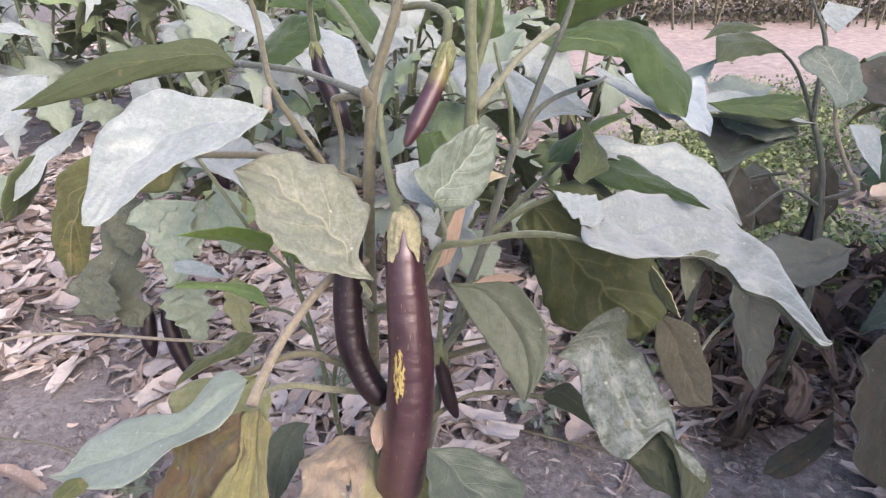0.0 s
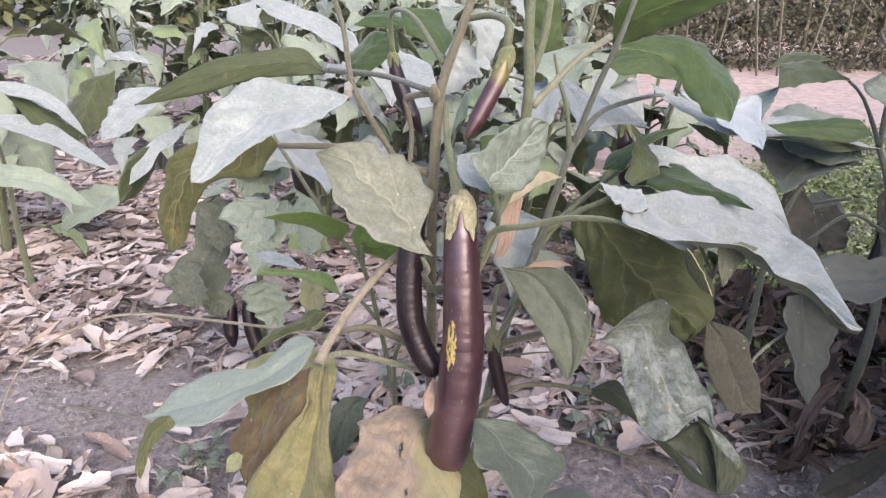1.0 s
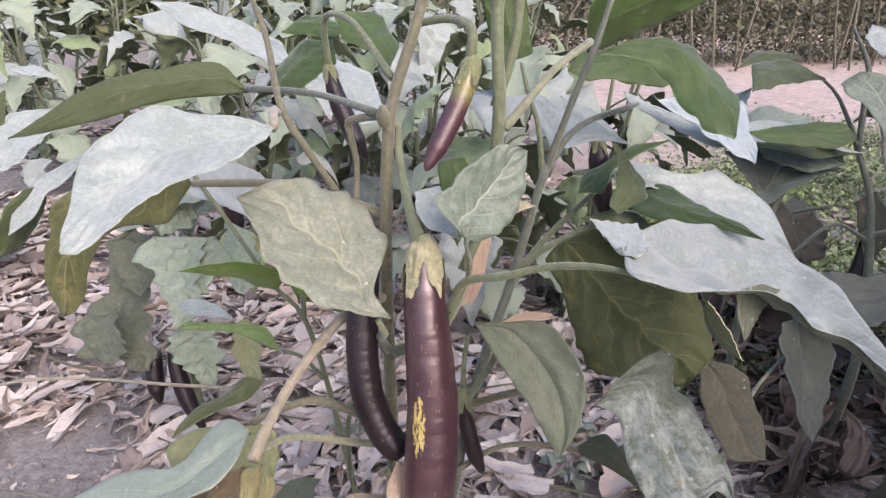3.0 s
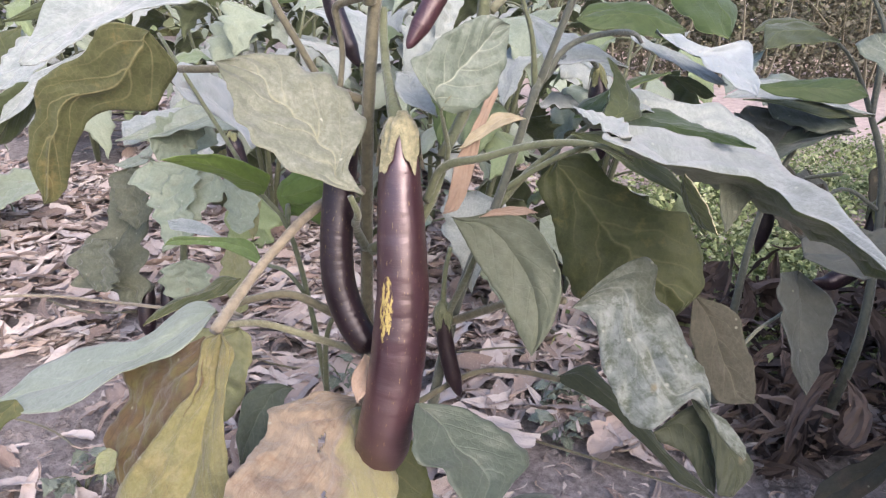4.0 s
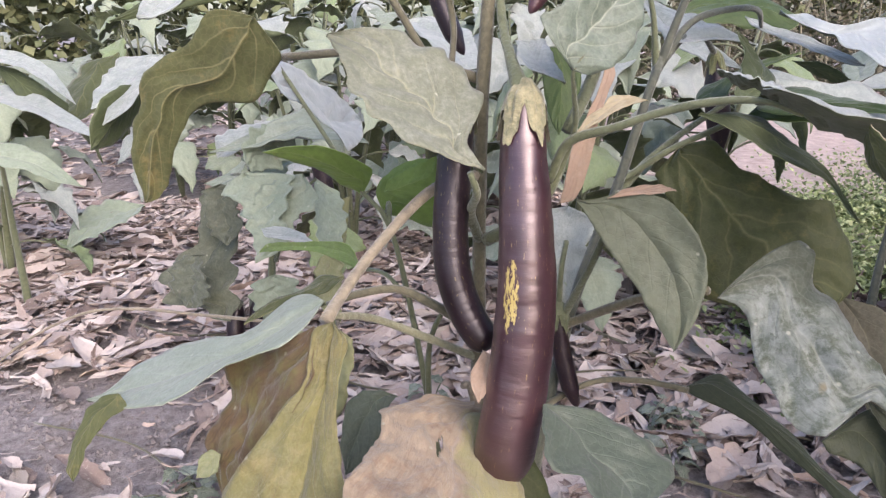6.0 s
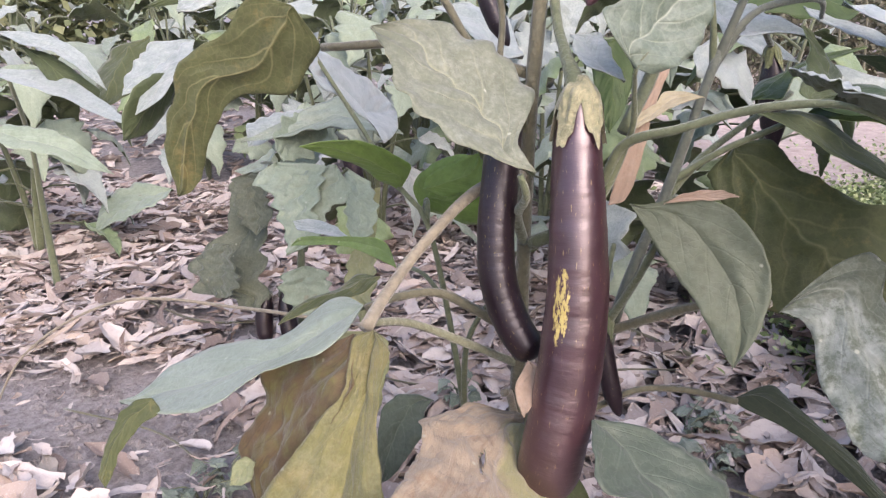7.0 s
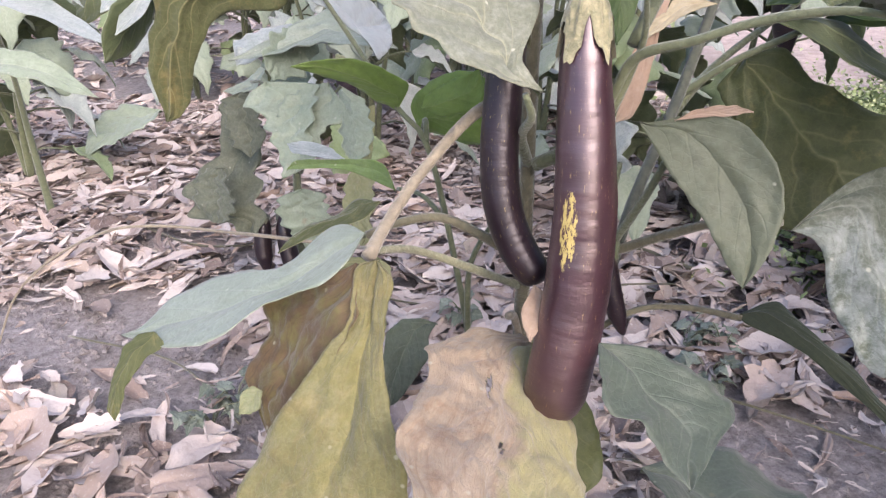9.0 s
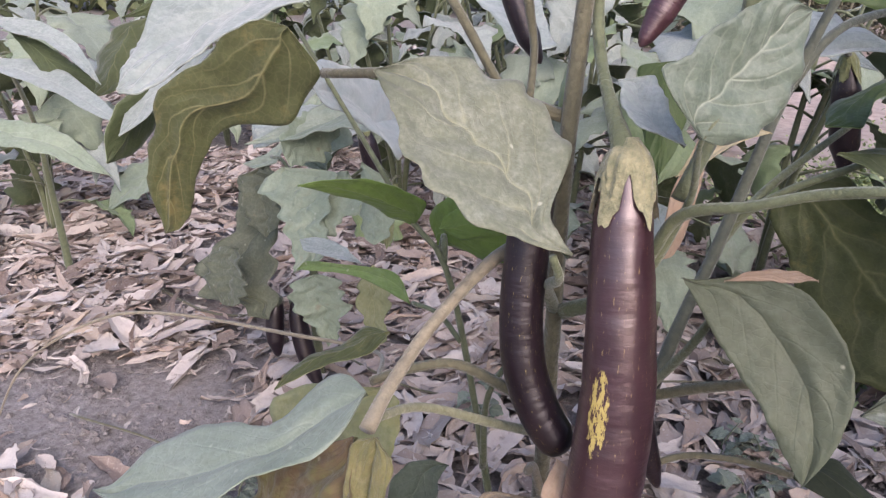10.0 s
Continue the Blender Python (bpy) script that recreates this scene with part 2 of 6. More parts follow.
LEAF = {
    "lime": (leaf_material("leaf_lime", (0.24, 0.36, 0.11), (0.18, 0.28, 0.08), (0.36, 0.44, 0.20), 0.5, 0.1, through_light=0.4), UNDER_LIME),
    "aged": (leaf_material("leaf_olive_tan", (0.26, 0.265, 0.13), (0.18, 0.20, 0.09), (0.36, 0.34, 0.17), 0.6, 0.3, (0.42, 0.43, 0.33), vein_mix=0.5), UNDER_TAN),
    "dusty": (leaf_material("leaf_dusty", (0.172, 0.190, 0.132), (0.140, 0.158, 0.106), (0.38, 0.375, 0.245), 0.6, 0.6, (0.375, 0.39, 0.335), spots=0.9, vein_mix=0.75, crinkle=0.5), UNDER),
    # pale: dusty top, whitened to include the sky's reflection
    "pale": (leaf_material("leaf_sky_pale", (0.31, 0.355, 0.34), (0.20, 0.25, 0.228), (0.46, 0.49, 0.47), 0.40, 0.6, (0.52, 0.55, 0.55), sheen=0.5), UNDER),
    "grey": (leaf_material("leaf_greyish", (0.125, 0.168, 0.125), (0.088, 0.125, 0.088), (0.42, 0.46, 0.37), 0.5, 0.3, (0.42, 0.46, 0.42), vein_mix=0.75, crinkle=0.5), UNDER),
    "mint": (leaf_material("leaf_minty", (0.30, 0.36, 0.27), (0.22, 0.28, 0.20), (0.42, 0.47, 0.38), 0.5, 0.28, (0.48, 0.53, 0.47)), UNDER_HAZED),
    "teal": (leaf_material("leaf_bluish", (0.27, 0.32, 0.26), (0.20, 0.25, 0.19), (0.38, 0.42, 0.36), 0.45, 0.28, (0.48, 0.52, 0.49)), UNDER_HAZED),
    # dull and umber: leaf tones darkened to stand for deep shade
    "dull": (leaf_material("leaf_shaded_dull", (0.072, 0.084, 0.070), (0.048, 0.058, 0.046), (0.11, 0.122, 0.105), 0.6, 0.4, (0.135, 0.146, 0.138), ribbing=0.06), UNDER_SHADED),
    # moss: grey-green of its own, deepened to hold the shade low down
    "moss": (leaf_material("leaf_shaded_moss", (0.105, 0.118, 0.076), (0.075, 0.088, 0.054), (0.25, 0.27, 0.19), 0.6, 0.3, (0.30, 0.32, 0.26)), UNDER_MOSS_SHADED),
    "umber": (leaf_material("leaf_shaded_umber", (0.046, 0.047, 0.031), (0.030, 0.031, 0.020), (0.10, 0.095, 0.07), 0.65, 0.25, (0.12, 0.115, 0.095), patch=(0.085, 0.062, 0.045), patch_level=0.6, ribbing=0.2), UNDER_SHADED),
    # sage and slate: leaf greens with shadow mixed into the colour
    "sage": (leaf_material("leaf_shaded_sage", (0.112, 0.130, 0.084), (0.086, 0.104, 0.064), (0.15, 0.165, 0.115), 0.6, 0.35, (0.17, 0.19, 0.15), vein_mix=0.12, ribbing=0.1, spots=0.8), UNDER_SHADED),
    "slate": (leaf_material("leaf_shaded_slate", (0.082, 0.108, 0.080), (0.06, 0.084, 0.06), (0.20, 0.235, 0.19), 0.5, 0.18, (0.22, 0.255, 0.235), vein_mix=0.45), UNDER),
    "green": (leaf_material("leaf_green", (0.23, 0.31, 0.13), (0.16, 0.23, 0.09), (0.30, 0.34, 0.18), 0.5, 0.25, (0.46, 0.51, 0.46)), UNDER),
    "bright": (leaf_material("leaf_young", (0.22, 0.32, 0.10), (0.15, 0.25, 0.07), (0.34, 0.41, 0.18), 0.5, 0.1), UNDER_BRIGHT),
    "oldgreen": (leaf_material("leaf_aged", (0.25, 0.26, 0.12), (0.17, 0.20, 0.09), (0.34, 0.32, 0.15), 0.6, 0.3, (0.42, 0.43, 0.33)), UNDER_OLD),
    "frost": (leaf_material("leaf_mildewed", (0.30, 0.33, 0.325), (0.13, 0.158, 0.135), (0.37, 0.40, 0.37), 0.6, 0.13, (0.42, 0.46, 0.45), patch=(0.05, 0.068, 0.038), patch_level=0.575, blotch_scale=110.0, vein_mix=0.35, band=(0.6, 3.6, 1.7, (0.042, 0.056, 0.030)), streak=(0.062, 0.080, 0.050)), UNDER_SHADED),
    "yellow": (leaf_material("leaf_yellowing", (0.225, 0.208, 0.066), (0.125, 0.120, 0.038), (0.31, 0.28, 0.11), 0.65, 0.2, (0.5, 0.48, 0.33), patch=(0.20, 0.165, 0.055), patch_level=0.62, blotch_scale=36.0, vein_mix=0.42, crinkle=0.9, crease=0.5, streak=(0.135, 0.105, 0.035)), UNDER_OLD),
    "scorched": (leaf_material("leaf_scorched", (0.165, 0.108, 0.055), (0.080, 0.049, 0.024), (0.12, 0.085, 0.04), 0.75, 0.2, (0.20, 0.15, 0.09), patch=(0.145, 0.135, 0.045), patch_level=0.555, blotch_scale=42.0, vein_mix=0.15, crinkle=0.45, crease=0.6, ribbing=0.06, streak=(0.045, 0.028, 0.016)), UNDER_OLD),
    "khaki": (leaf_material("leaf_khaki", (0.085, 0.085, 0.058), (0.056, 0.058, 0.038), (0.22, 0.20, 0.14), 0.7, 0.25, (0.22, 0.20, 0.16), ribbing=0.1, streak=(0.085, 0.072, 0.052)), UNDER_MOSS_SHADED),
    # ashen and sky: glare of the sky painted into the base colour
    "ashen": (leaf_material("leaf_sky_ashen", (0.30, 0.335, 0.315), (0.155, 0.19, 0.16), (0.38, 0.41, 0.38), 0.42, 0.6, (0.46, 0.485, 0.485), sheen=0.5, vein_mix=0.4, spots=0.7), UNDER),
    "sky": (leaf_material("leaf_sky_glare_blue", (0.40, 0.46, 0.49), (0.33, 0.39, 0.41), (0.50, 0.54, 0.55), 0.35, 0.3, (0.52, 0.56, 0.58), sheen=0.5), UNDER),
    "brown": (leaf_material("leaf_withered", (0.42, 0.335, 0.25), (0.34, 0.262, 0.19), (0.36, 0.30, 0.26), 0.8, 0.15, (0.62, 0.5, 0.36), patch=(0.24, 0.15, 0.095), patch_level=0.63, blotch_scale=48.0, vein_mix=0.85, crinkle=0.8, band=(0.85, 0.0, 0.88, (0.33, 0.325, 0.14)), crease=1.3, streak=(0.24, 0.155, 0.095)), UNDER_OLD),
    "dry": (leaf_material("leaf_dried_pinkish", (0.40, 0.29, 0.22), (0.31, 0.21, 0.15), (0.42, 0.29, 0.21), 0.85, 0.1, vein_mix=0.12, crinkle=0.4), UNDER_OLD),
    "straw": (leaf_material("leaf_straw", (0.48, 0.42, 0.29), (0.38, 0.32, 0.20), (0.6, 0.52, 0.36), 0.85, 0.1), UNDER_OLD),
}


def stem_material(name, a, b):
    m, nodes, links, bsdf = node_material(name)
    obj = nodes.new("ShaderNodeTexCoord").outputs["Object"]
    n = noise_node(nodes, links, 170.0, 6.0, 0.7, obj)
    links.new(ramp_node(nodes, links, n, (0.3, a), (0.7, b)), bsdf.inputs["Base Color"])
    bsdf.inputs["Roughness"].default_value = 0.65
    bsdf.inputs["Sheen Weight"].default_value = 0.3
    bump = nodes.new("ShaderNodeBump")
    bump.inputs["Strength"].default_value, bump.inputs["Distance"].default_value = 0.9, 0.0018
    links.new(noise_node(nodes, links, 260.0, 4.0, 0.6, obj), bump.inputs["Height"])
    links.new(bump.outputs[0], bsdf.inputs["Normal"])
    return m


STEM = stem_material("stem_woody", (0.070, 0.066, 0.040), (0.14, 0.128, 0.08))
STEM_GREEN = stem_material("stem_green", (0.072, 0.088, 0.044), (0.135, 0.15, 0.082))
STEM_PALE = stem_material("stalk_tan", (0.16, 0.135, 0.10), (0.29, 0.25, 0.185))
STEM_LIGHT = stem_material("stem_light", (0.12, 0.125, 0.075), (0.22, 0.22, 0.145))
STEM_DARK = stem_material("stem_dark", (0.05, 0.06, 0.05), (0.10, 0.11, 0.08))
CALYX = stem_material("calyx_straw", (0.10, 0.11, 0.055), (0.38, 0.34, 0.21))
CALYX_GREEN = stem_material("calyx_green", (0.09, 0.105, 0.042), (0.20, 0.205, 0.09))


def fruit_material(name, skin, shade, scar=0.0, tip=None, rings=0.45, gloss=0.22, coat=0.8, sheen_tint=(1.0, 0.90, 0.91), shine=0.9):
    """Glossy eggplant skin, with fine cross rings, small yellow streaks and a scabbed patch."""
    m, nodes, links, bsdf = node_material(name)
    uv = nodes.new("ShaderNodeUVMap")
    uv.uv_map = "skin"
    sep = nodes.new("ShaderNodeSeparateXYZ")
    links.new(uv.outputs[0], sep.inputs[0])
    u, v = sep.outputs[0], sep.outputs[1]
    obj = nodes.new("ShaderNodeTexCoord").outputs["Object"]
    col = ramp_node(nodes, links, noise_node(nodes, links, 30.0, 4.0, 0.6, obj), (0.3, shade), (0.7, skin))
    mp = nodes.new("ShaderNodeMapping")
    mp.inputs["Scale"].default_value = (15.0, 32.0, 1.0)
    links.new(uv.outputs[0], mp.inputs[0])
    streak = noise_node(nodes, links, 2.2, 5.0, 0.7, mp.outputs[0])
    amount = math_node(nodes, links, "MULTIPLY", math_node(nodes, links, "SUBTRACT", streak, 0.612), 9.0, True)
    col = mix_node(nodes, links, math_node(nodes, links, "MULTIPLY", amount, 0.85), col, (0.42, 0.33, 0.13))
    if scar > 0:
        mp2 = nodes.new("ShaderNodeMapping")
        mp2.inputs["Scale"].default_value = (24.0, 34.0, 1.0)
        links.new(uv.outputs[0], mp2.inputs[0])
        rag = noise_node(nodes, links, 1.6, 6.0, 0.72, mp2.outputs[0])
        du = math_node(nodes, links, "DIVIDE", math_node(nodes, links, "SUBTRACT", u, 0.485), 0.112)
        dv = math_node(nodes, links, "DIVIDE", math_node(nodes, links, "SUBTRACT", v, scar), 0.055)
        r = math_node(nodes, links, "ADD", math_node(nodes, links, "MULTIPLY", du, du), math_node(nodes, links, "MULTIPLY", dv, dv))
        inside = math_node(nodes, links, "SUBTRACT", 1.0, r, True)
        rag = math_node(nodes, links, "MULTIPLY", math_node(nodes, links, "SUBTRACT", rag, 0.43), 5.0, True)
        blot = math_node(nodes, links, "MULTIPLY", math_node(nodes, links, "SUBTRACT", math_node(nodes, links, "MULTIPLY", inside, rag), 0.13), 9.0, True)
        col = mix_node(nodes, links, blot, col, (0.46, 0.41, 0.12))
    if tip is not None:
        col = mix_node(nodes, links, math_node(nodes, links, "MULTIPLY", math_node(nodes, links, "SUBTRACT", math_node(nodes, links, "ADD", 0.34, math_node(nodes, links, "MULTIPLY", streak, 0.12)), u), 7.0, True), col, tip)
    if scar > 0:
        dull = math_node(nodes, links, "MULTIPLY", math_node(nodes, links, "SUBTRACT", math_node(nodes, links, "ADD", u, math_node(nodes, links, "MULTIPLY", streak, 0.25)), 0.78), 3.0, True)
        col = mix_node(nodes, links, math_node(nodes, links, "MULTIPLY", dull, 0.6), col, (0.055, 0.036, 0.034))
    links.new(col, bsdf.inputs["Base Color"])
    rgh = math_node(nodes, links, "ADD", gloss, math_node(nodes, links, "MULTIPLY", noise_node(nodes, links, 60.0, 4.0, 0.6, obj), 0.22))
    links.new(rgh, bsdf.inputs["Roughness"])
    bsdf.inputs["Coat Weight"].default_value, bsdf.inputs["Coat Roughness"].default_value = coat, 0.27
    bsdf.inputs["Specular IOR Level"].default_value = shine
    bsdf.inputs["Specular Tint"].default_value = (*sheen_tint, 1.0)
    bsdf.inputs["Coat IOR"].default_value = 1.62
    bsdf.inputs["Coat Tint"].default_value = (*sheen_tint, 1.0)
    ring = nodes.new("ShaderNodeTexNoise")
    mp3 = nodes.new("ShaderNodeMapping")
    mp3.inputs["Scale"].default_value = (58.0, 5.0, 1.0)
    links.new(uv.outputs[0], mp3.inputs[0])
    links.new(mp3.outputs[0], ring.inputs["Vector"])
    ring.inputs["Scale"].default_value, ring.inputs["Detail"].default_value = 1.0, 3.5
    bump = nodes.new("ShaderNodeBump")
    bump.inputs["Strength"].default_value, bump.inputs["Distance"].default_value = rings, 0.0014
    pores = math_node(nodes, links, "MULTIPLY", noise_node(nodes, links, 420.0, 4.0, 0.7, obj), 0.22)
    links.new(math_node(nodes, links, "ADD", ring.outputs[0], pores), bump.inputs["Height"])
    links.new(bump.outputs[0], bsdf.inputs["Normal"])
    return m


FRUIT = fruit_material("fruit_purple", (0.041, 0.0160, 0.0225), (0.021, 0.0085, 0.0125), scar=0.095, rings=0.42, gloss=0.26, coat=0.85, sheen_tint=(1.0, 0.86, 0.91), shine=0.75)
FRUIT_DARK = fruit_material("fruit_dark_purple", (0.017, 0.009, 0.014), (0.009, 0.006, 0.009), gloss=0.22, coat=0.0, rings=0.22, shine=0.5, sheen_tint=(0.97, 0.93, 1.0))
FRUIT_YOUNG = fruit_material("fruit_young", (0.065, 0.020, 0.030), (0.040, 0.013, 0.02), tip=(0.16, 0.15, 0.048), gloss=0.34, coat=0.2)


def ground_material():
    m, nodes, links, bsdf = node_material("soil_sandy")
    obj = nodes.new("ShaderNodeTexCoord").outputs["Object"]
    fine = noise_node(nodes, links, 75.0, 8.0, 0.72, obj)
    broad = noise_node(nodes, links, 2.2, 5.0, 0.6, obj)
    col = ramp_node(nodes, links, fine, (0.34, (0.135, 0.118, 0.118)), (0.64, (0.36, 0.328, 0.330)))
    col = mix_node(nodes, links, math_node(nodes, links, "MULTIPLY", math_node(nodes, links, "SUBTRACT", broad, 0.45), 2.0, True), col, (0.30, 0.255, 0.238))
    sep = nodes.new("ShaderNodeSeparateXYZ")
    links.new(obj, sep.inputs[0])
    bare = math_node(nodes, links, "MULTIPLY", math_node(nodes, links, "MULTIPLY", math_node(nodes, links, "SUBTRACT", math_node(nodes, links, "ADD", sep.outputs[0], broad), 0.75), 1.6, True), math_node(nodes, links, "MULTIPLY", math_node(nodes, links, "SUBTRACT", math_node(nodes, links, "ADD", sep.outputs[1], broad), 2.3), 2.5, True))
    pink = ramp_node(nodes, links, noise_node(nodes, links, 22.0, 8.0, 0.7, obj), (0.35, (0.36, 0.28, 0.255)), (0.65, (0.58, 0.475, 0.44)))
    clods = math_node(nodes, links, "MULTIPLY", math_node(nodes, links, "SUBTRACT", noise_node(nodes, links, 7.0, 6.0, 0.7, obj), 0.5), 4.0, True)
    pink = mix_node(nodes, links, math_node(nodes, links, "MULTIPLY", clods, 0.6), pink, (0.31, 0.25, 0.225))
    col = mix_node(nodes, links, bare, col, pink)
    links.new(col, bsdf.inputs["Base Color"])
    bsdf.inputs["Roughness"].default_value = 0.95
    bump = nodes.new("ShaderNodeBump")
    bump.inputs["Strength"].default_value, bump.inputs["Distance"].default_value = 0.75, 0.010
    lumps = math_node(nodes, links, "MULTIPLY", noise_node(nodes, links, 9.0, 7.0, 0.7, obj), 2.5)
    links.new(math_node(nodes, links, "ADD", noise_node(nodes, links, 55.0, 9.0, 0.74, obj), lumps), bump.inputs["Height"])
    links.new(bump.outputs[0], bsdf.inputs["Normal"])
    return m


SOIL = ground_material()


def litter_material():
    m, nodes, links, bsdf = node_material("litter_dry")
    info = nodes.new("ShaderNodeObjectInfo").outputs["Random"]
    geo = nodes.new("ShaderNodeNewGeometry").outputs["Random Per Island"]
    r = math_node(nodes, links, "FRACT", math_node(nodes, links, "ADD", info, geo))
    col = ramp_node(nodes, links, r, (0.0, (0.17, 0.125, 0.11)), (0.22, (0.34, 0.275, 0.25)), (0.55, (0.49, 0.43, 0.41)), (0.88, (0.565, 0.51, 0.49)), (0.94, (0.42, 0.31, 0.25)), (1.0, (0.32, 0.29, 0.26)))
    obj = nodes.new("ShaderNodeNewGeometry").outputs["Position"]
    n = noise_node(nodes, links, 95.0, 5.0, 0.65, obj)
    col = mix_node(nodes, links, math_node(nodes, links, "MULTIPLY", math_node(nodes, links, "SUBTRACT", n, 0.50), 2.2, True), col, (0.30, 0.23, 0.20))
    worn = noise_node(nodes, links, 260.0, 6.0, 0.7, obj)
    col = mix_node(nodes, links, math_node(nodes, links, "MULTIPLY", math_node(nodes, links, "SUBTRACT", worn, 0.55), 4.0, True), col, (0.54, 0.495, 0.475))
    links.new(col, bsdf.inputs["Base Color"])
    bsdf.inputs["Roughness"].default_value = 0.8
    bump = nodes.new("ShaderNodeBump")
    bump.inputs["Strength"].default_value, bump.inputs["Distance"].default_value = 0.6, 0.002
    links.new(noise_node(nodes, links, 180.0, 5.0, 0.65, obj), bump.inputs["Height"])
    links.new(bump.outputs[0], bsdf.inputs["Normal"])
    return m


LITTER = litter_material()


# ---- building blocks ----
def part(name, bm, materials, parent, label=""):
    me = bpy.data.meshes.new(name)
    bm.to_mesh(me)
    bm.free()
    for mat in (materials if isinstance(materials, (tuple, list)) else (materials,)):
        me.materials.append(mat)
    for p in me.polygons:
        p.use_smooth = True
    ob = new(name, me)
    if parent is not None:
        ob.parent = parent
    if label:
        tagged(ob, label)
    return ob


def smooth_path(points, n):
    """Points along a rounded line through the given ones."""
    pts = [Vector(p) for p in points]
    ext = [2 * pts[0] - pts[1], *pts, 2 * pts[-1] - pts[-2]]
    out = []
    segs = len(pts) - 1
    for i in range(n + 1):
        f = i / n * segs
        k = min(int(f), segs - 1)
        t = f - k
        a, b, c, d = ext[k:k + 4]
        out.append(0.5 * ((2 * b) + (c - a) * t + (2 * a - 5 * b + 4 * c - d) * t * t + (3 * b - a - 3 * c + d) * t ** 3))
    return out


def even_path(points, n):
    """The same line, in equal steps."""
    fine = smooth_path(points, n * 4)
    run = np.concatenate([[0.0], np.cumsum([(q - p).length for p, q in zip(fine, fine[1:])])])
    want = np.linspace(0, run[-1], n + 1)
    xyz = np.array([tuple(p) for p in fine])
    return [Vector([float(np.interp(w, run, xyz[:, k])) for k in range(3)]) for w in want]


def tube_bm(points, radii, n=None, ring=8, knots=0.0, bm=None, uv_name=None):
    """A rounded, closed tube along a line; radii are given along it."""
    n = n or 6 * (len(points) - 1)
    path = even_path(points, n)
    bm = bm or bmesh.new()
    uvl = bm.loops.layers.uv.new(uv_name) if uv_name else None
    rings = []
    ref = Vector((0, -1, 0.02))
    for i, p in enumerate(path):
        tang = (path[min(i + 1, n)] - path[max(i - 1, 0)]).normalized()
        a = (ref - tang * ref.dot(tang))
        if a.length < 0.1:
            a = Vector((1, 0, 0)) - tang * tang.x
        a.normalize()
        b = tang.cross(a)
        r = float(np.interp(i / n, np.linspace(0, 1, len(radii)), radii))
        row = []
        for k in range(ring):
            w = 2 * math.pi * k / ring
            rr = r * (1 + knots * noise.noise(p * 55 + Vector((math.cos(w), math.sin(w), 0))))
            row.append(bm.verts.new(p + (a * math.cos(w) + b * math.sin(w)) * rr))
        rings.append(row)
    for i in range(n):
        for k in range(ring):
            q = bm.faces.new((rings[i][k], rings[i][(k + 1) % ring], rings[i + 1][(k + 1) % ring], rings[i + 1][k]))
            if uvl:
                for lp, (uu, vv) in zip(q.loops, ((i / n, k / ring), (i / n, (k + 1) / ring), ((i + 1) / n, (k + 1) / ring), ((i + 1) / n, k / ring))):
                    lp[uvl].uv = (uu, vv)
    bm.faces.new(rings[0][::-1])
    bm.faces.new(rings[-1])
    return bm


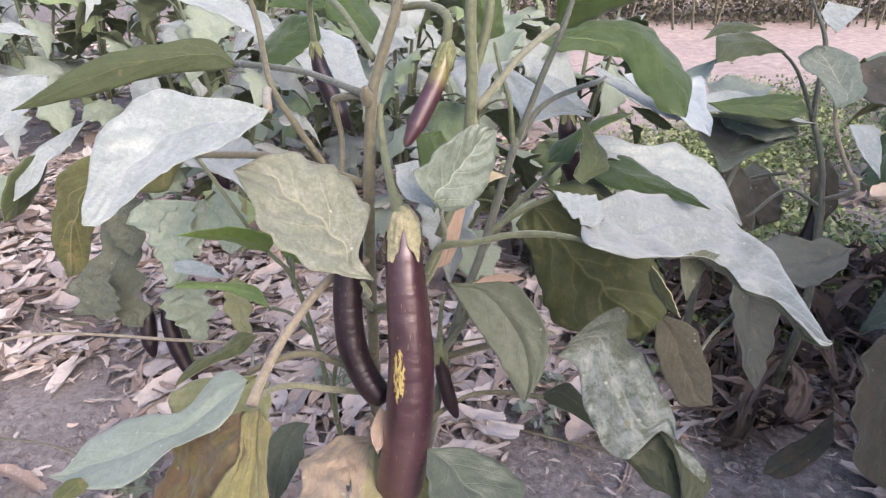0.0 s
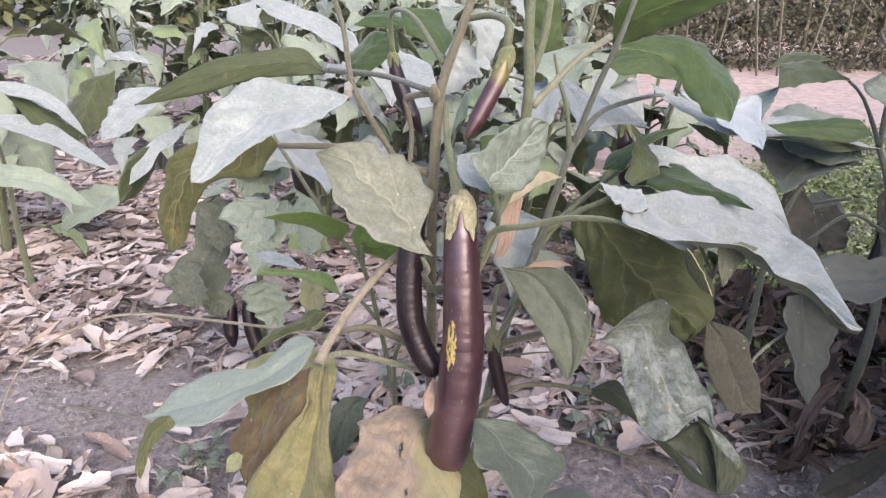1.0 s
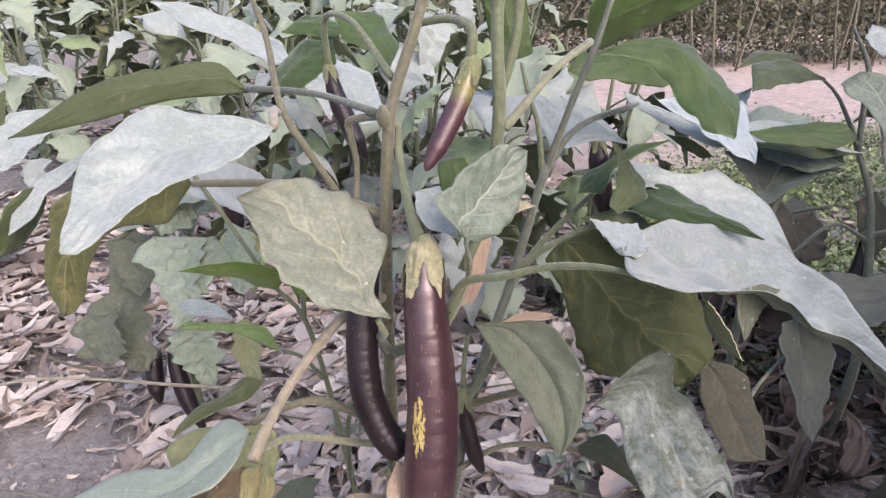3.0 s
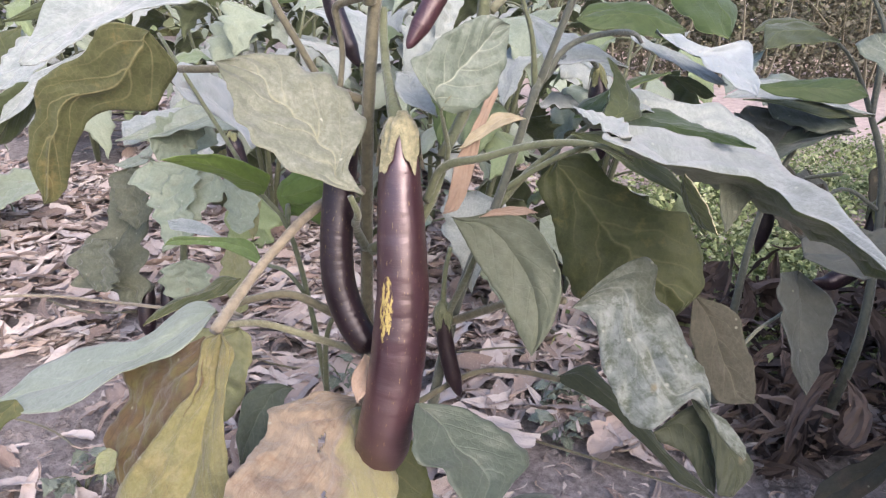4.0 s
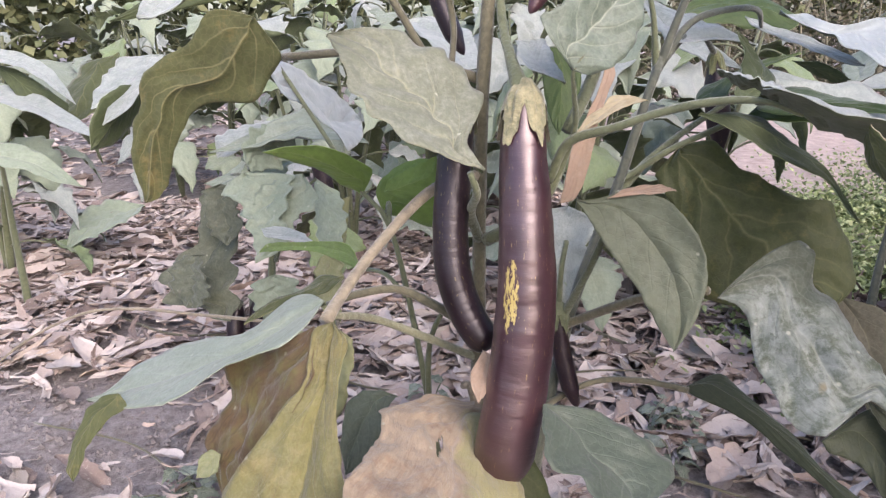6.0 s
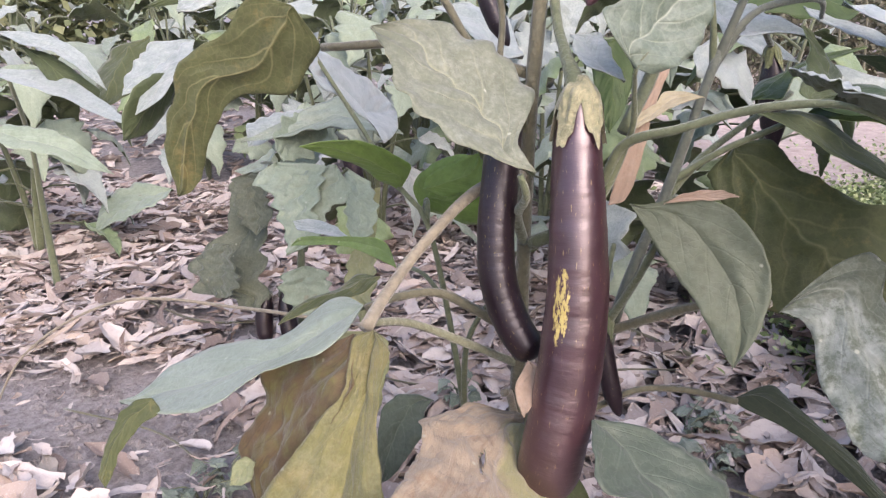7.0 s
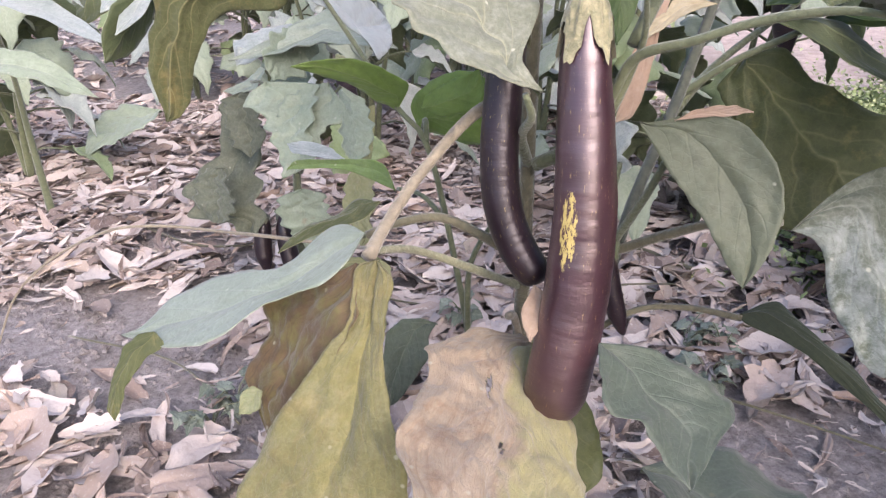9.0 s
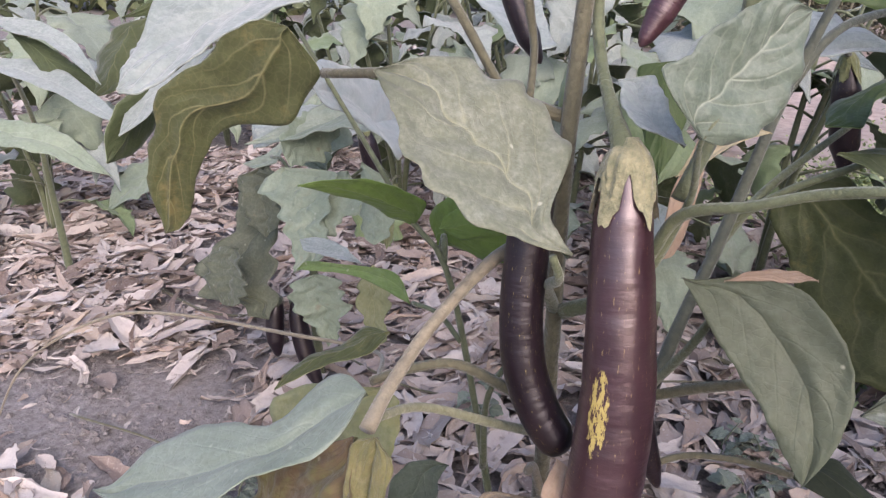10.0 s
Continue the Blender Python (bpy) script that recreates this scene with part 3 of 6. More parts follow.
def leaf_bm(base, tip, up, left, right, sag=0.0, cup=0.06, ripple=0.03, teeth=0.014, seed=0, nu=40, nv=10, thick=0.0006, holes=(), crumple=0.008, folds=(), bulge=0.025, scallop=0.0):
    """A leaf blade with two faces and an edge. left and right: how far the rim lies from the line base to tip, in metres, at even steps along it.
    folds: ridges (or, below zero, troughs) from one place to another, along and across, with their height and half width, all in mm."""
    base, tip, up = Vector(base), Vector(tip), Vector(up).normalized()
    ax = tip - base
    length = ax.length
    ax.normalize()
    up = (up - ax * up.dot(ax)).normalized()
    side = up.cross(ax)
    steps = np.linspace(0, 1, len(left) + 2)
    lw, rw = [0, *left, 0], [0, *right, 0]
    bm = bmesh.new()
    uvl = bm.loops.layers.uv.new("leaf")
    width = max(max(left) - min(right), 0.01)
    grids = []
    off = Vector((seed * 1.7, seed * 3.1, seed * 0.7))

    def rim(u, w):
        k = float(np.interp(u, steps, w))
        d = min(0.025, 0.4 / len(w))
        k2 = 0.25 * (float(np.interp(u - d, steps, w)) + float(np.interp(u + d, steps, w))) + 0.5 * k
        return k2
    for layer in (0, 1):
        rows = []
        for i in range(nu + 1):
            u = i / nu
            us = 0.5 - 0.5 * math.cos(math.pi * u) if 0 < u < 1 else u
            us = 0.5 * (u + us)
            l, r = rim(us, lw), rim(us, rw)
            if i in (0, nu):
                l, r = 0.0008, -0.0008
            if scallop:
                for_l = 0.5 + 0.5 * math.sin(us * 34 + 3.0 * noise.noise(off + Vector((us * 5, 7, 0))))
                for_r = 0.5 + 0.5 * math.sin(us * 34 + 2 + 3.0 * noise.noise(off + Vector((us * 5, 11, 0))))
                l, r = l - scallop * for_l * (l - r) * 0.5, r + scallop * for_r * (l - r) * 0.5
            calm = min(1.0, 1.25 * (l - r) / width)
            row = []
            for j in range(nv + 1):
                v = 2 * j / nv - 1
                w = r + (l - r) * (j / nv)
                edge = abs(v) ** 3
                w += math.copysign(teeth * width, v) * edge * noise.noise(off + Vector((us * 9, math.copysign(2, v), 0))) * math.sin(math.pi * min(1, us * 1.05))
                z = sag * length * 4 * us * (1 - us) + cup * width * (v * v - 0.35) * math.sin(math.pi * us)
                z += calm * ripple * width * (1.6 * noise.noise(off + Vector((us * 4, v * 1.6, 1))) + edge * 2.2 * noise.noise(off + Vector((us * 9, v, 5))))
                z += calm * crumple * width * (noise.noise(off + Vector((us * 13, v * 4.5, 9))) + 0.6 * noise.noise(off + Vector((us * 26, v * 9, 2))))
                z += bulge * width * (abs(math.sin((us * 5.5 - abs(v) ** 1.3 * 1.9) * math.pi)) - 0.5) * (1 - edge) - 0.03 * width * max(0, 1 - abs(v) * 5)
                w += math.copysign(0.010 * width, v) * edge * noise.noise(off + Vector((us * 34, math.copysign(3, v), 4)))
                for (a0, w0), (a1, w1), high, wide in folds:
                    px, py, qx, qy = us * length * 1000 - a0, w * 1000 - w0, a1 - a0, w1 - w0
                    along = max(0.0, min(1.0, (px * qx + py * qy) / (qx * qx + qy * qy)))
                    far = math.hypot(px - along * qx, py - along * qy) / wide
                    z += 0.001 * high * math.exp(-far ** 1.5) * min(1.0, 3.2 * (1 - along) + 0.3)
                row.append(bm.verts.new(base + ax * (us * length) + side * w + up * (z - layer * thick)))
            rows.append(row)
        grids.append(rows)
    for layer, rows in enumerate(grids):
        for i in range(nu):
            for j in range(nv):
                ids = ((i, j), (i + 1, j), (i + 1, j + 1), (i, j + 1))
                if layer:
                    ids = (ids[0], ids[3], ids[2], ids[1])
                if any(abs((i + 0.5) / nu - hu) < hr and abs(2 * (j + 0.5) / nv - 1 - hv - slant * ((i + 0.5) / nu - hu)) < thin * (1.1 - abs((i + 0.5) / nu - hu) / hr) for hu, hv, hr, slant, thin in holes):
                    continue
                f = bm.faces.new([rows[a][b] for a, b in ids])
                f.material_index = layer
                for lp, (a, b) in zip(f.loops, ids):
                    lp[uvl].uv = (a / nu, 2 * b / nv - 1)
    top, low = grids
    loop = [(i, 0) for i in range(nu)] + [(nu, j) for j in range(nv)] + [(i, nv) for i in range(nu, 0, -1)] + [(0, j) for j in range(nv, 0, -1)]
    for (a, b), (c, d) in zip(loop, loop[1:] + loop[:1]):
        bm.faces.new((top[c][d], top[a][b], low[a][b], low[c][d]))
    return bm


def blade(parent, base, tip, up, left, right, kind="green", label="", **more):
    return part("leaf", leaf_bm(base, tip, up, [a / 1000 for a in left], [a / 1000 for a in right], **more), LEAF[kind], parent, label)


def stalk(parent, points, radii, mat=None, name="petiole", ring=7, knots=0.12, label=""):
    return part(name, tube_bm(points, radii, ring=ring, knots=knots), mat or STEM_GREEN, parent, label)


def fruit(parent, points, radii, mat, calyx_mat, label, collar=1.0, ring=28, lobes=5, blunt=0.07):
    """A hanging fruit with a rounded end, and its calyx."""
    seat = points[0][2] * 30
    steps = [k / 120 for k in range(121)]
    body = [float(np.interp(s, np.linspace(0, 1 - blunt * 0.3, len(radii)), radii)) for s in steps]
    body = [r * math.sqrt(max(0.02, 1 - max(0.0, (s - 1 + blunt) / blunt) ** 2)) for r, s in zip(body, steps)]
    if ring >= 32:
        body = [r * (1 + 0.012 * noise.noise(Vector((s * 34, seat, 0))) + 0.010 * noise.noise(Vector((s * 80, seat, 4)))) for r, s in zip(body, steps)]
    ob = part("fruit", tube_bm(points, body, n=120 if ring >= 32 else 60, knots=0.03 if ring >= 32 else 0.0, ring=ring, uv_name="skin"), mat, parent, label)
    path = even_path(points, 40)
    total = sum((path[q + 1] - path[q]).length for q in range(40))
    ref = Vector((0, -1, 0.02))
    bm = bmesh.new()
    ringn, rowsn, r0 = 72, 14, max(radii) * collar
    rows = []
    for i in range(rowsn + 1):
        s = i / rowsn
        row = []
        for k in range(ringn):
            w = 2 * math.pi * k / ringn
            c, d = math.cos(w), math.sin(w)
            reach = 0.40 + 0.60 * abs(math.sin(w * lobes / 2)) ** 0.9 + 0.10 * noise.noise(Vector((c * 3.6, d * 3.6, seat))) + 0.13 * noise.noise(Vector((c * 9, d * 9, seat))) + 0.20 * noise.noise(Vector((c * 24, d * 24, seat)))
            along = (-0.62 + 2.0 * s * max(0.36, reach)) * r0
            q = min(38, max(0, int(along / total * 40)))
            tang = (path[q + 2] - path[q]).normalized()
            a = (ref - tang * ref.dot(tang)).normalized()
            b = tang.cross(a)
            mid = path[0] + (path[1] - path[0]).normalized() * along if along < 0 else path[q].lerp(path[q + 1], along / total * 40 - q)
            fr = float(np.interp(max(0.0, along) / total, steps, body))
            rad = r0 * float(np.interp(along / r0, (-0.62, -0.48, -0.3, -0.1, 0.3, 1.4), (0.20, 0.30, 0.45, 0.56, 0.66, 0.70)))
            rad = max(rad, fr * 1.05 + 0.0008) if along > 0 else rad
            rad *= 1 + 0.05 * abs(math.sin(w * lobes)) + 0.09 * noise.noise(Vector((c * 4, d * 4, s * 2.5))) + 0.06 * noise.noise(Vector((c * 13, d * 13, s * 6)))
            if s > 0.8:
                rad += r0 * 0.10 * (s - 0.8) * 5 * max(0.0, noise.noise(Vector((c * 4, d * 4, 7))) + 0.25)
            row.append(bm.verts.new(mid + (a * c + b * d) * rad))
        rows.append(row)
    for i in range(rowsn):
        for k in range(ringn):
            bm.faces.new((rows[i][k], rows[i][(k + 1) % ringn], rows[i + 1][(k + 1) % ringn], rows[i + 1][k]))
    bm.faces.new(rows[0][::-1])
    part("calyx", bm, calyx_mat, ob, "ragged straw-coloured calyx with curled lobes" if calyx_mat is CALYX else "green calyx")
    return ob


# ---- ground ----
def ground():
    bm = bmesh.new()
    xs = [-400, -60, -12, -6] + [-3.5 + 0.1 * k for k in range(71)] + [6, 12, 60, 400]
    ys = [-400, -60, -10, -3] + [-1.0 + 0.1 * k for k in range(61)] + [8, 16, 60, 400]
    grid = []
    for y in ys:
        grid.append([bm.verts.new((x, y, 0.018 * noise.noise(Vector((x * 2.3, y * 2.3, 0))) + 0.012 * noise.noise(Vector((x * 9, y * 9, 3))) - 0.004 if abs(x) < 4 and -1.2 < y < 5.2 else 0)) for x in xs])
    for i in range(len(ys) - 1):
        for j in range(len(xs) - 1):
            bm.faces.new((grid[i][j], grid[i][j + 1], grid[i + 1][j + 1], grid[i + 1][j]))
    return tagged(part("ground", bm, SOIL, None), "pale sandy grey-brown garden soil strewn with dry leaves", "ground", kind="structure")


GROUND = ground()

# ---- the plant in front ----
plant = tagged(new("eggplant_plant"), "tall eggplant bush with dusty leaves and long purple fruits", "plant", "eggplant plants")
plant.location = (0, 0, 0)
# leaves: foot, point, upper side, reach of the rim to either side in mm
blade(plant, (-0.025, 0.605, 0.422), (-0.123, 0.635, 0.500), (0.435, -0.515, 0.739), (3, 7, 10, 13, 15, 19, 23, 27, 29, 30, 30, 30, 29, 29, 30, 32, 31, 31, 29, 26, 23, 19, 16, 13, 10, 8, 6, 3), (-2, -3, -5, -6, -12, -28, -41, -49, -52, -55, -57, -59, -60, -61, -61, -61, -61, -59, -57, -54, -52, -51, -51, -50, -45, -39, -32, -19), "dusty", "broad dusty olive leaf", seed=0, cup=0.02, nu=60, nv=20, scallop=0.06)
blade(plant, (-0.087, 0.594, 0.554), (-0.185, 0.523, 0.509), (-0.039, -0.505, 0.862), (2, 5, 6, 7, 7, 8, 7, 7, 6, 6, 6, 5, 5, 4, 3, 4, 4, 5, 5, 6, 7, 7, 7, 7, 7, 7), (-13, -20, -26, -32, -40, -46, -51, -56, -61, -63, -64, -65, -62, -59, -55, -55, -55, -55, -52, -46, -40, -34, -28, -22, -17, -10), "pale", "pale silvery leaf, sky glare put into its colour", seed=1, crumple=0.012, nu=60, nv=18, cup=0.1)
blade(plant, (-0.144, 0.795, 0.541), (-0.336, 0.771, 0.511), (-0.081, 0.963, -0.257), (27, 31, 33, 32, 32, 35, 32, 33, 30, 26, 22, 16, 11, 5), (1, 2, 4, 5, 6, 5, 5, 3, 1, 0, 0, 0, -1, -1), "green", "dark olive leaf with a curled edge", seed=2, crumple=0.012, ripple=0.025)
blade(plant, (-0.195, 0.714, 0.512), (-0.303, 0.725, 0.370), (-0.185, 0.958, 0.218), (19, 27, 30, 30, 30, 30, 31, 32, 34, 37, 40, 43, 45, 47, 46, 45, 43, 39, 38, 37, 37, 35, 33, 31, 28, 24, 20, 15, 10, 5), (-15, -30, -32, -32, -33, -33, -33, -33, -32, -30, -23, -12, -3, 0, 2, 3, 3, 2, 2, 2, 1, -1, -2, -4, -5, -7, -9, -8, -8, -5), "aged", seed=3, nu=60, nv=20, scallop=0.06, ripple=0.025, crumple=0.014, cup=0.03, bulge=0.012)
blade(plant, (-0.343, 0.822, 0.457), (-0.371, 0.772, 0.405), (-0.921, 0.361, 0.149), (5, 11, 16, 17, 19, 20, 22, 21, 20, 18, 17, 15, 10, 5), (-5, -10, -15, -16, -17, -18, -19, -19, -18, -17, -16, -14, -9, -5), "green", seed=4)
blade(plant, (-0.304, 0.838, 0.484), (-0.356, 0.771, 0.427), (-0.138, -0.576, 0.806), (2, 3, 5, 6, 5, 4, 3, 1, 2, 5, 8, 8, 5, 3), (-3, -6, -10, -13, -16, -19, -22, -22, -23, -24, -21, -16, -11, -5), "pale", seed=5)
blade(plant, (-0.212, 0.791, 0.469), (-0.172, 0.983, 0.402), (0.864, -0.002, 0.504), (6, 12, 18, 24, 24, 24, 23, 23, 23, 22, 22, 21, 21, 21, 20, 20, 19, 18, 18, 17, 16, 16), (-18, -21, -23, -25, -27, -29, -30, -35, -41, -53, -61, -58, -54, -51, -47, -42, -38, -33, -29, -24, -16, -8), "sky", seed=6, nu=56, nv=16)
blade(plant, (0.024, 0.599, 0.480), (0.066, 0.626, 0.529), (0.362, -0.913, 0.187), (23, 30, 34, 33, 31, 30, 29, 29, 30, 30, 29, 29, 28, 27, 26, 25, 24, 23, 21, 20, 19, 17, 14, 10), (-7, -10, -12, -13, -15, -16, -17, -17, -18, -18, -18, -19, -18, -17, -16, -15, -14, -13, -11, -10, -8, -6, -4, -2), "grey", seed=7, nu=60, nv=20, crumple=0.012)
blade(plant, (0.022, 0.620, 0.472), (-0.007, 0.652, 0.495), (0.192, -0.445, 0.874), (3, 5, 8, 11, 13, 14, 13, 13, 12, 11, 9, 7, 4, 2), (-1, -3, -4, -5, -7, -8, -9, -11, -12, -14, -15, -17, -19, -20), "pale", seed=8)
blade(plant, (0.138, 0.628, 0.466), (0.282, 0.518, 0.408), (0.322, -0.084, 0.943), (83, 88, 93, 101, 111, 122, 128, 128, 129, 129, 130, 126, 123, 119, 116, 112, 107, 102, 97, 92, 85, 75, 65, 54, 44, 33, 22, 11), (-25, -50, -68, -77, -75, -70, -63, -55, -46, -38, -26, -14, -5, -2, 0, 3, -1, -8, -12, -7, -2, 4, 5, 1, -3, -7, -11, -14), "ashen", "long pale silvery drooping leaf, sky glare put into its colour", seed=9, cup=0.085, ripple=0.012, nu=60, nv=16)
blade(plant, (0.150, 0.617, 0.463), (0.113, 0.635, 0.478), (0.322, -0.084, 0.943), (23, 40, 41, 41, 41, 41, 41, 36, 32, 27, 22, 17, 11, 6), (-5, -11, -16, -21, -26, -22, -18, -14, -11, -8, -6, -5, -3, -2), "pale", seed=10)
blade(plant, (0.163, 0.550, 0.456), (0.180, 0.532, 0.426), (0.878, 0.382, 0.290), (6, 10, 11, 13, 15, 16, 15, 14, 13, 12, 11, 10, 7, 3), (0, -1, -1, -2, -2, -2, -2, -2, -2, -2, -2, -1, -1, 0), "straw", seed=11)
blade(plant, (0.174, 0.786, 0.466), (0.328, 0.736, 0.397), (0.244, -0.451, 0.858), (19, 28, 30, 33, 35, 36, 37, 37, 39, 46, 52, 58, 63, 68, 69, 68, 66, 65, 64, 64, 64, 59, 50, 40, 30, 18), (-20, -41, -28, -14, 0, 1, 2, 2, 1, 0, -1, -1, -1, 0, 0, 1, 1, 0, -1, -2, -2, -3, -3, -3, -2, -1), "pale", seed=12, scallop=0.10, nu=60, nv=14)
blade(plant, (0.186, 0.800, 0.425), (0.280, 0.725, 0.419), (0.285, 0.430, -0.857), (-3, -6, -9, -11, -11, -12, -11, -10, -9, -7, -6, -4, -1, 0), (-38, -44, -41, -38, -36, -33, -30, -28, -25, -23, -18, -14, -9, -5), "bright", seed=13)
blade(plant, (0.226, 0.938, 0.512), (0.309, 0.860, 0.468), (0.107, -0.403, 0.909), (0, 1, 1, 1, 3, 5, 7, 9, 9, 9, 10, 9, 6, 3), (-8, -16, -16, -17, -17, -17, -18, -18, -18, -18, -18, -16, -14, -12), "pale", seed=14, scallop=0.10, nu=60, nv=14)
blade(plant, (0.267, 0.913, 0.470), (0.305, 0.873, 0.455), (0.745, 0.653, 0.134), (1, 2, 3, 4, 5, 6, 7, 7, 7, 7, 8, 8, 7, 3), (-1, -2, -3, -4, -5, -7, -6, -6, -6, -5, -5, -4, -3, -1), "green", seed=15)
blade(plant, (0.384, 1.039, 0.435), (0.453, 1.105, 0.484), (-0.387, -0.256, 0.886), (5, 9, 14, 18, 23, 28, 29, 28, 28, 28, 27, 23, 15, 8), (-5, -11, -16, -17, -15, -14, -13, -12, -11, -10, -8, -6, -4, -2), "teal", seed=16, scallop=0.10, nu=60, nv=14)
blade(plant, (0.246, 0.844, 0.479), (0.150, 0.808, 0.440), (0.278, 0.248, -0.928), (8, 16, 24, 24, 24, 24, 24, 23, 23, 23, 23, 23, 18, 9), (2, 3, 5, 6, 7, 7, 7, 8, 6, 0, -6, -11, -17, -9), "bright", seed=17)
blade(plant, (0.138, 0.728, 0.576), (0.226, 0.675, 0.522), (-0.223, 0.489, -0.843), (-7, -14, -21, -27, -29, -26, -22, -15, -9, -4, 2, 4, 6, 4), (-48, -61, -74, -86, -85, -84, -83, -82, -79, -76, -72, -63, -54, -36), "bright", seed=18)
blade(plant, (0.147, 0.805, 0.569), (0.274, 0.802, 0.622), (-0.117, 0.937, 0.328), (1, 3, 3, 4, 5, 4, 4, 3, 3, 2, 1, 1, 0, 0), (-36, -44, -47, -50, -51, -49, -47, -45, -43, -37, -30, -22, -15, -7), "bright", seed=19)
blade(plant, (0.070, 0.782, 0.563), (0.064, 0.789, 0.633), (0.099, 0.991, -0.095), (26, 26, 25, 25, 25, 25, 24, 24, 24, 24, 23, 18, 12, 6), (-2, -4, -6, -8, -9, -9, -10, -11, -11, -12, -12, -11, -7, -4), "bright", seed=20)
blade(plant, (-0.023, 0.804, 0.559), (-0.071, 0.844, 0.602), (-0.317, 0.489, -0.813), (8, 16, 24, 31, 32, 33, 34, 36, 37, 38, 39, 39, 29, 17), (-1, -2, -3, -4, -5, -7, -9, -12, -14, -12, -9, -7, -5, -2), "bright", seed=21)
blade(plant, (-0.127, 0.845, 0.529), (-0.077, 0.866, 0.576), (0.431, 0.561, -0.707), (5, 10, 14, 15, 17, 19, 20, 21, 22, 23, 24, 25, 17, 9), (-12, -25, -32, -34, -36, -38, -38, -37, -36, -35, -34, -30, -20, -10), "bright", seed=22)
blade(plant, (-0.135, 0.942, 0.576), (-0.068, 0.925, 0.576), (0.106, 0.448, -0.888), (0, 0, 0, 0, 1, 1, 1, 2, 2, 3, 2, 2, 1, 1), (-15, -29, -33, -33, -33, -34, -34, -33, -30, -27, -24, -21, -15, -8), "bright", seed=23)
blade(plant, (-0.125, 0.919, 0.551), (-0.267, 0.957, 0.607), (0.247, -0.384, 0.889), (23, 19, 15, 14, 14, 13, 13, 15, 17, 18, 14, 11, 7, 4), (-12, -23, -27, -27, -27, -27, -27, -27, -26, -26, -25, -24, -23, -12), "pale", seed=24)
blade(plant, (-0.033, 1.090, 0.458), (-0.151, 1.155, 0.513), (0.217, -0.371, 0.903), (51, 47, 42, 37, 33, 28, 23, 19, 15, 13, 10, 8, 5, 3), (-8, -16, -24, -32, -40, -48, -56, -64, -67, -66, -65, -64, -63, -62), "pale", seed=25)
blade(plant, (0.167, 0.983, 0.500), (0.224, 0.921, 0.462), (-0.139, -0.609, 0.781), (1, 3, 4, 5, 7, 8, 8, 7, 6, 6, 5, 4, 3, 1), (-4, -9, -13, -17, -17, -16, -16, -15, -15, -15, -12, -9, -6, -3), "pale", seed=26)
blade(plant, (0.035, 0.648, 0.394), (0.091, 0.588, 0.314), (-0.315, -0.850, 0.422), (5, 14, 28, 34, 40, 42, 45, 48, 49, 49, 50, 50, 50, 50, 50, 49, 48, 47, 44, 42, 39, 35, 30, 26, 19, 11), (0, 0, 0, 0, 0, 0, 0, 0, 0, 0, 0, 1, 1, 1, 2, 2, 2, 2, 1, 1, 1, 0, 0, 0, 0, 0), "sage", seed=27, nu=60, nv=24, crumple=0.014, bulge=0.008)
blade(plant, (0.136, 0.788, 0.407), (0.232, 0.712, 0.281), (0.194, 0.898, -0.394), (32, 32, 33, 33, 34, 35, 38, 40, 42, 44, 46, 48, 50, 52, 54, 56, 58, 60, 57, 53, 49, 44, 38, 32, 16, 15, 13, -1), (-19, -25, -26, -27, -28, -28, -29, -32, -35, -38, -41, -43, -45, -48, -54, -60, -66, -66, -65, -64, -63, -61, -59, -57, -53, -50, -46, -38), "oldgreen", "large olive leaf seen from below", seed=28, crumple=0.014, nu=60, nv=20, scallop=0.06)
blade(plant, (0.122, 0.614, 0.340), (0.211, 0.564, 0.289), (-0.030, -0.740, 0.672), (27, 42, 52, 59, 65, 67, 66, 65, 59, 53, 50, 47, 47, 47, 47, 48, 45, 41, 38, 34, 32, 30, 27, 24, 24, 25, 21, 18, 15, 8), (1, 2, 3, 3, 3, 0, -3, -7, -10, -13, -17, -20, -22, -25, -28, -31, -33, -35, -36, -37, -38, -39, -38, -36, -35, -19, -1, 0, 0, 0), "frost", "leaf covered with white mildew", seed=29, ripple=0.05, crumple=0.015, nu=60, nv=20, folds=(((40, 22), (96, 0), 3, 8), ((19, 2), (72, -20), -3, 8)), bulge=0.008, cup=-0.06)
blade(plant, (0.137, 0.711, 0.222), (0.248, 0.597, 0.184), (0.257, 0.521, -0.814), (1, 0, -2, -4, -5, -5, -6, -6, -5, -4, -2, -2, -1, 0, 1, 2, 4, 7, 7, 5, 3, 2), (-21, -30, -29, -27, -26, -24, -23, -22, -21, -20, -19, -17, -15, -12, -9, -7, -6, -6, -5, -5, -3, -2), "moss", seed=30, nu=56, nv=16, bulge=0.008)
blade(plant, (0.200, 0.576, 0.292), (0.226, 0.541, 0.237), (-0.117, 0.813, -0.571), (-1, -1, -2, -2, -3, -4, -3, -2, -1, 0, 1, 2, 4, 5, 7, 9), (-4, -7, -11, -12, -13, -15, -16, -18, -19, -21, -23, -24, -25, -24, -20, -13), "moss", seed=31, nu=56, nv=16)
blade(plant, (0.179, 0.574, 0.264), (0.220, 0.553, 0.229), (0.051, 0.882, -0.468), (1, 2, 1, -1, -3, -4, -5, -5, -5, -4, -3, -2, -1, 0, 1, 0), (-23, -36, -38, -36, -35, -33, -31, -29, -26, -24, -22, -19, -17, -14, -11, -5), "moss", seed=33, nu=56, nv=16)
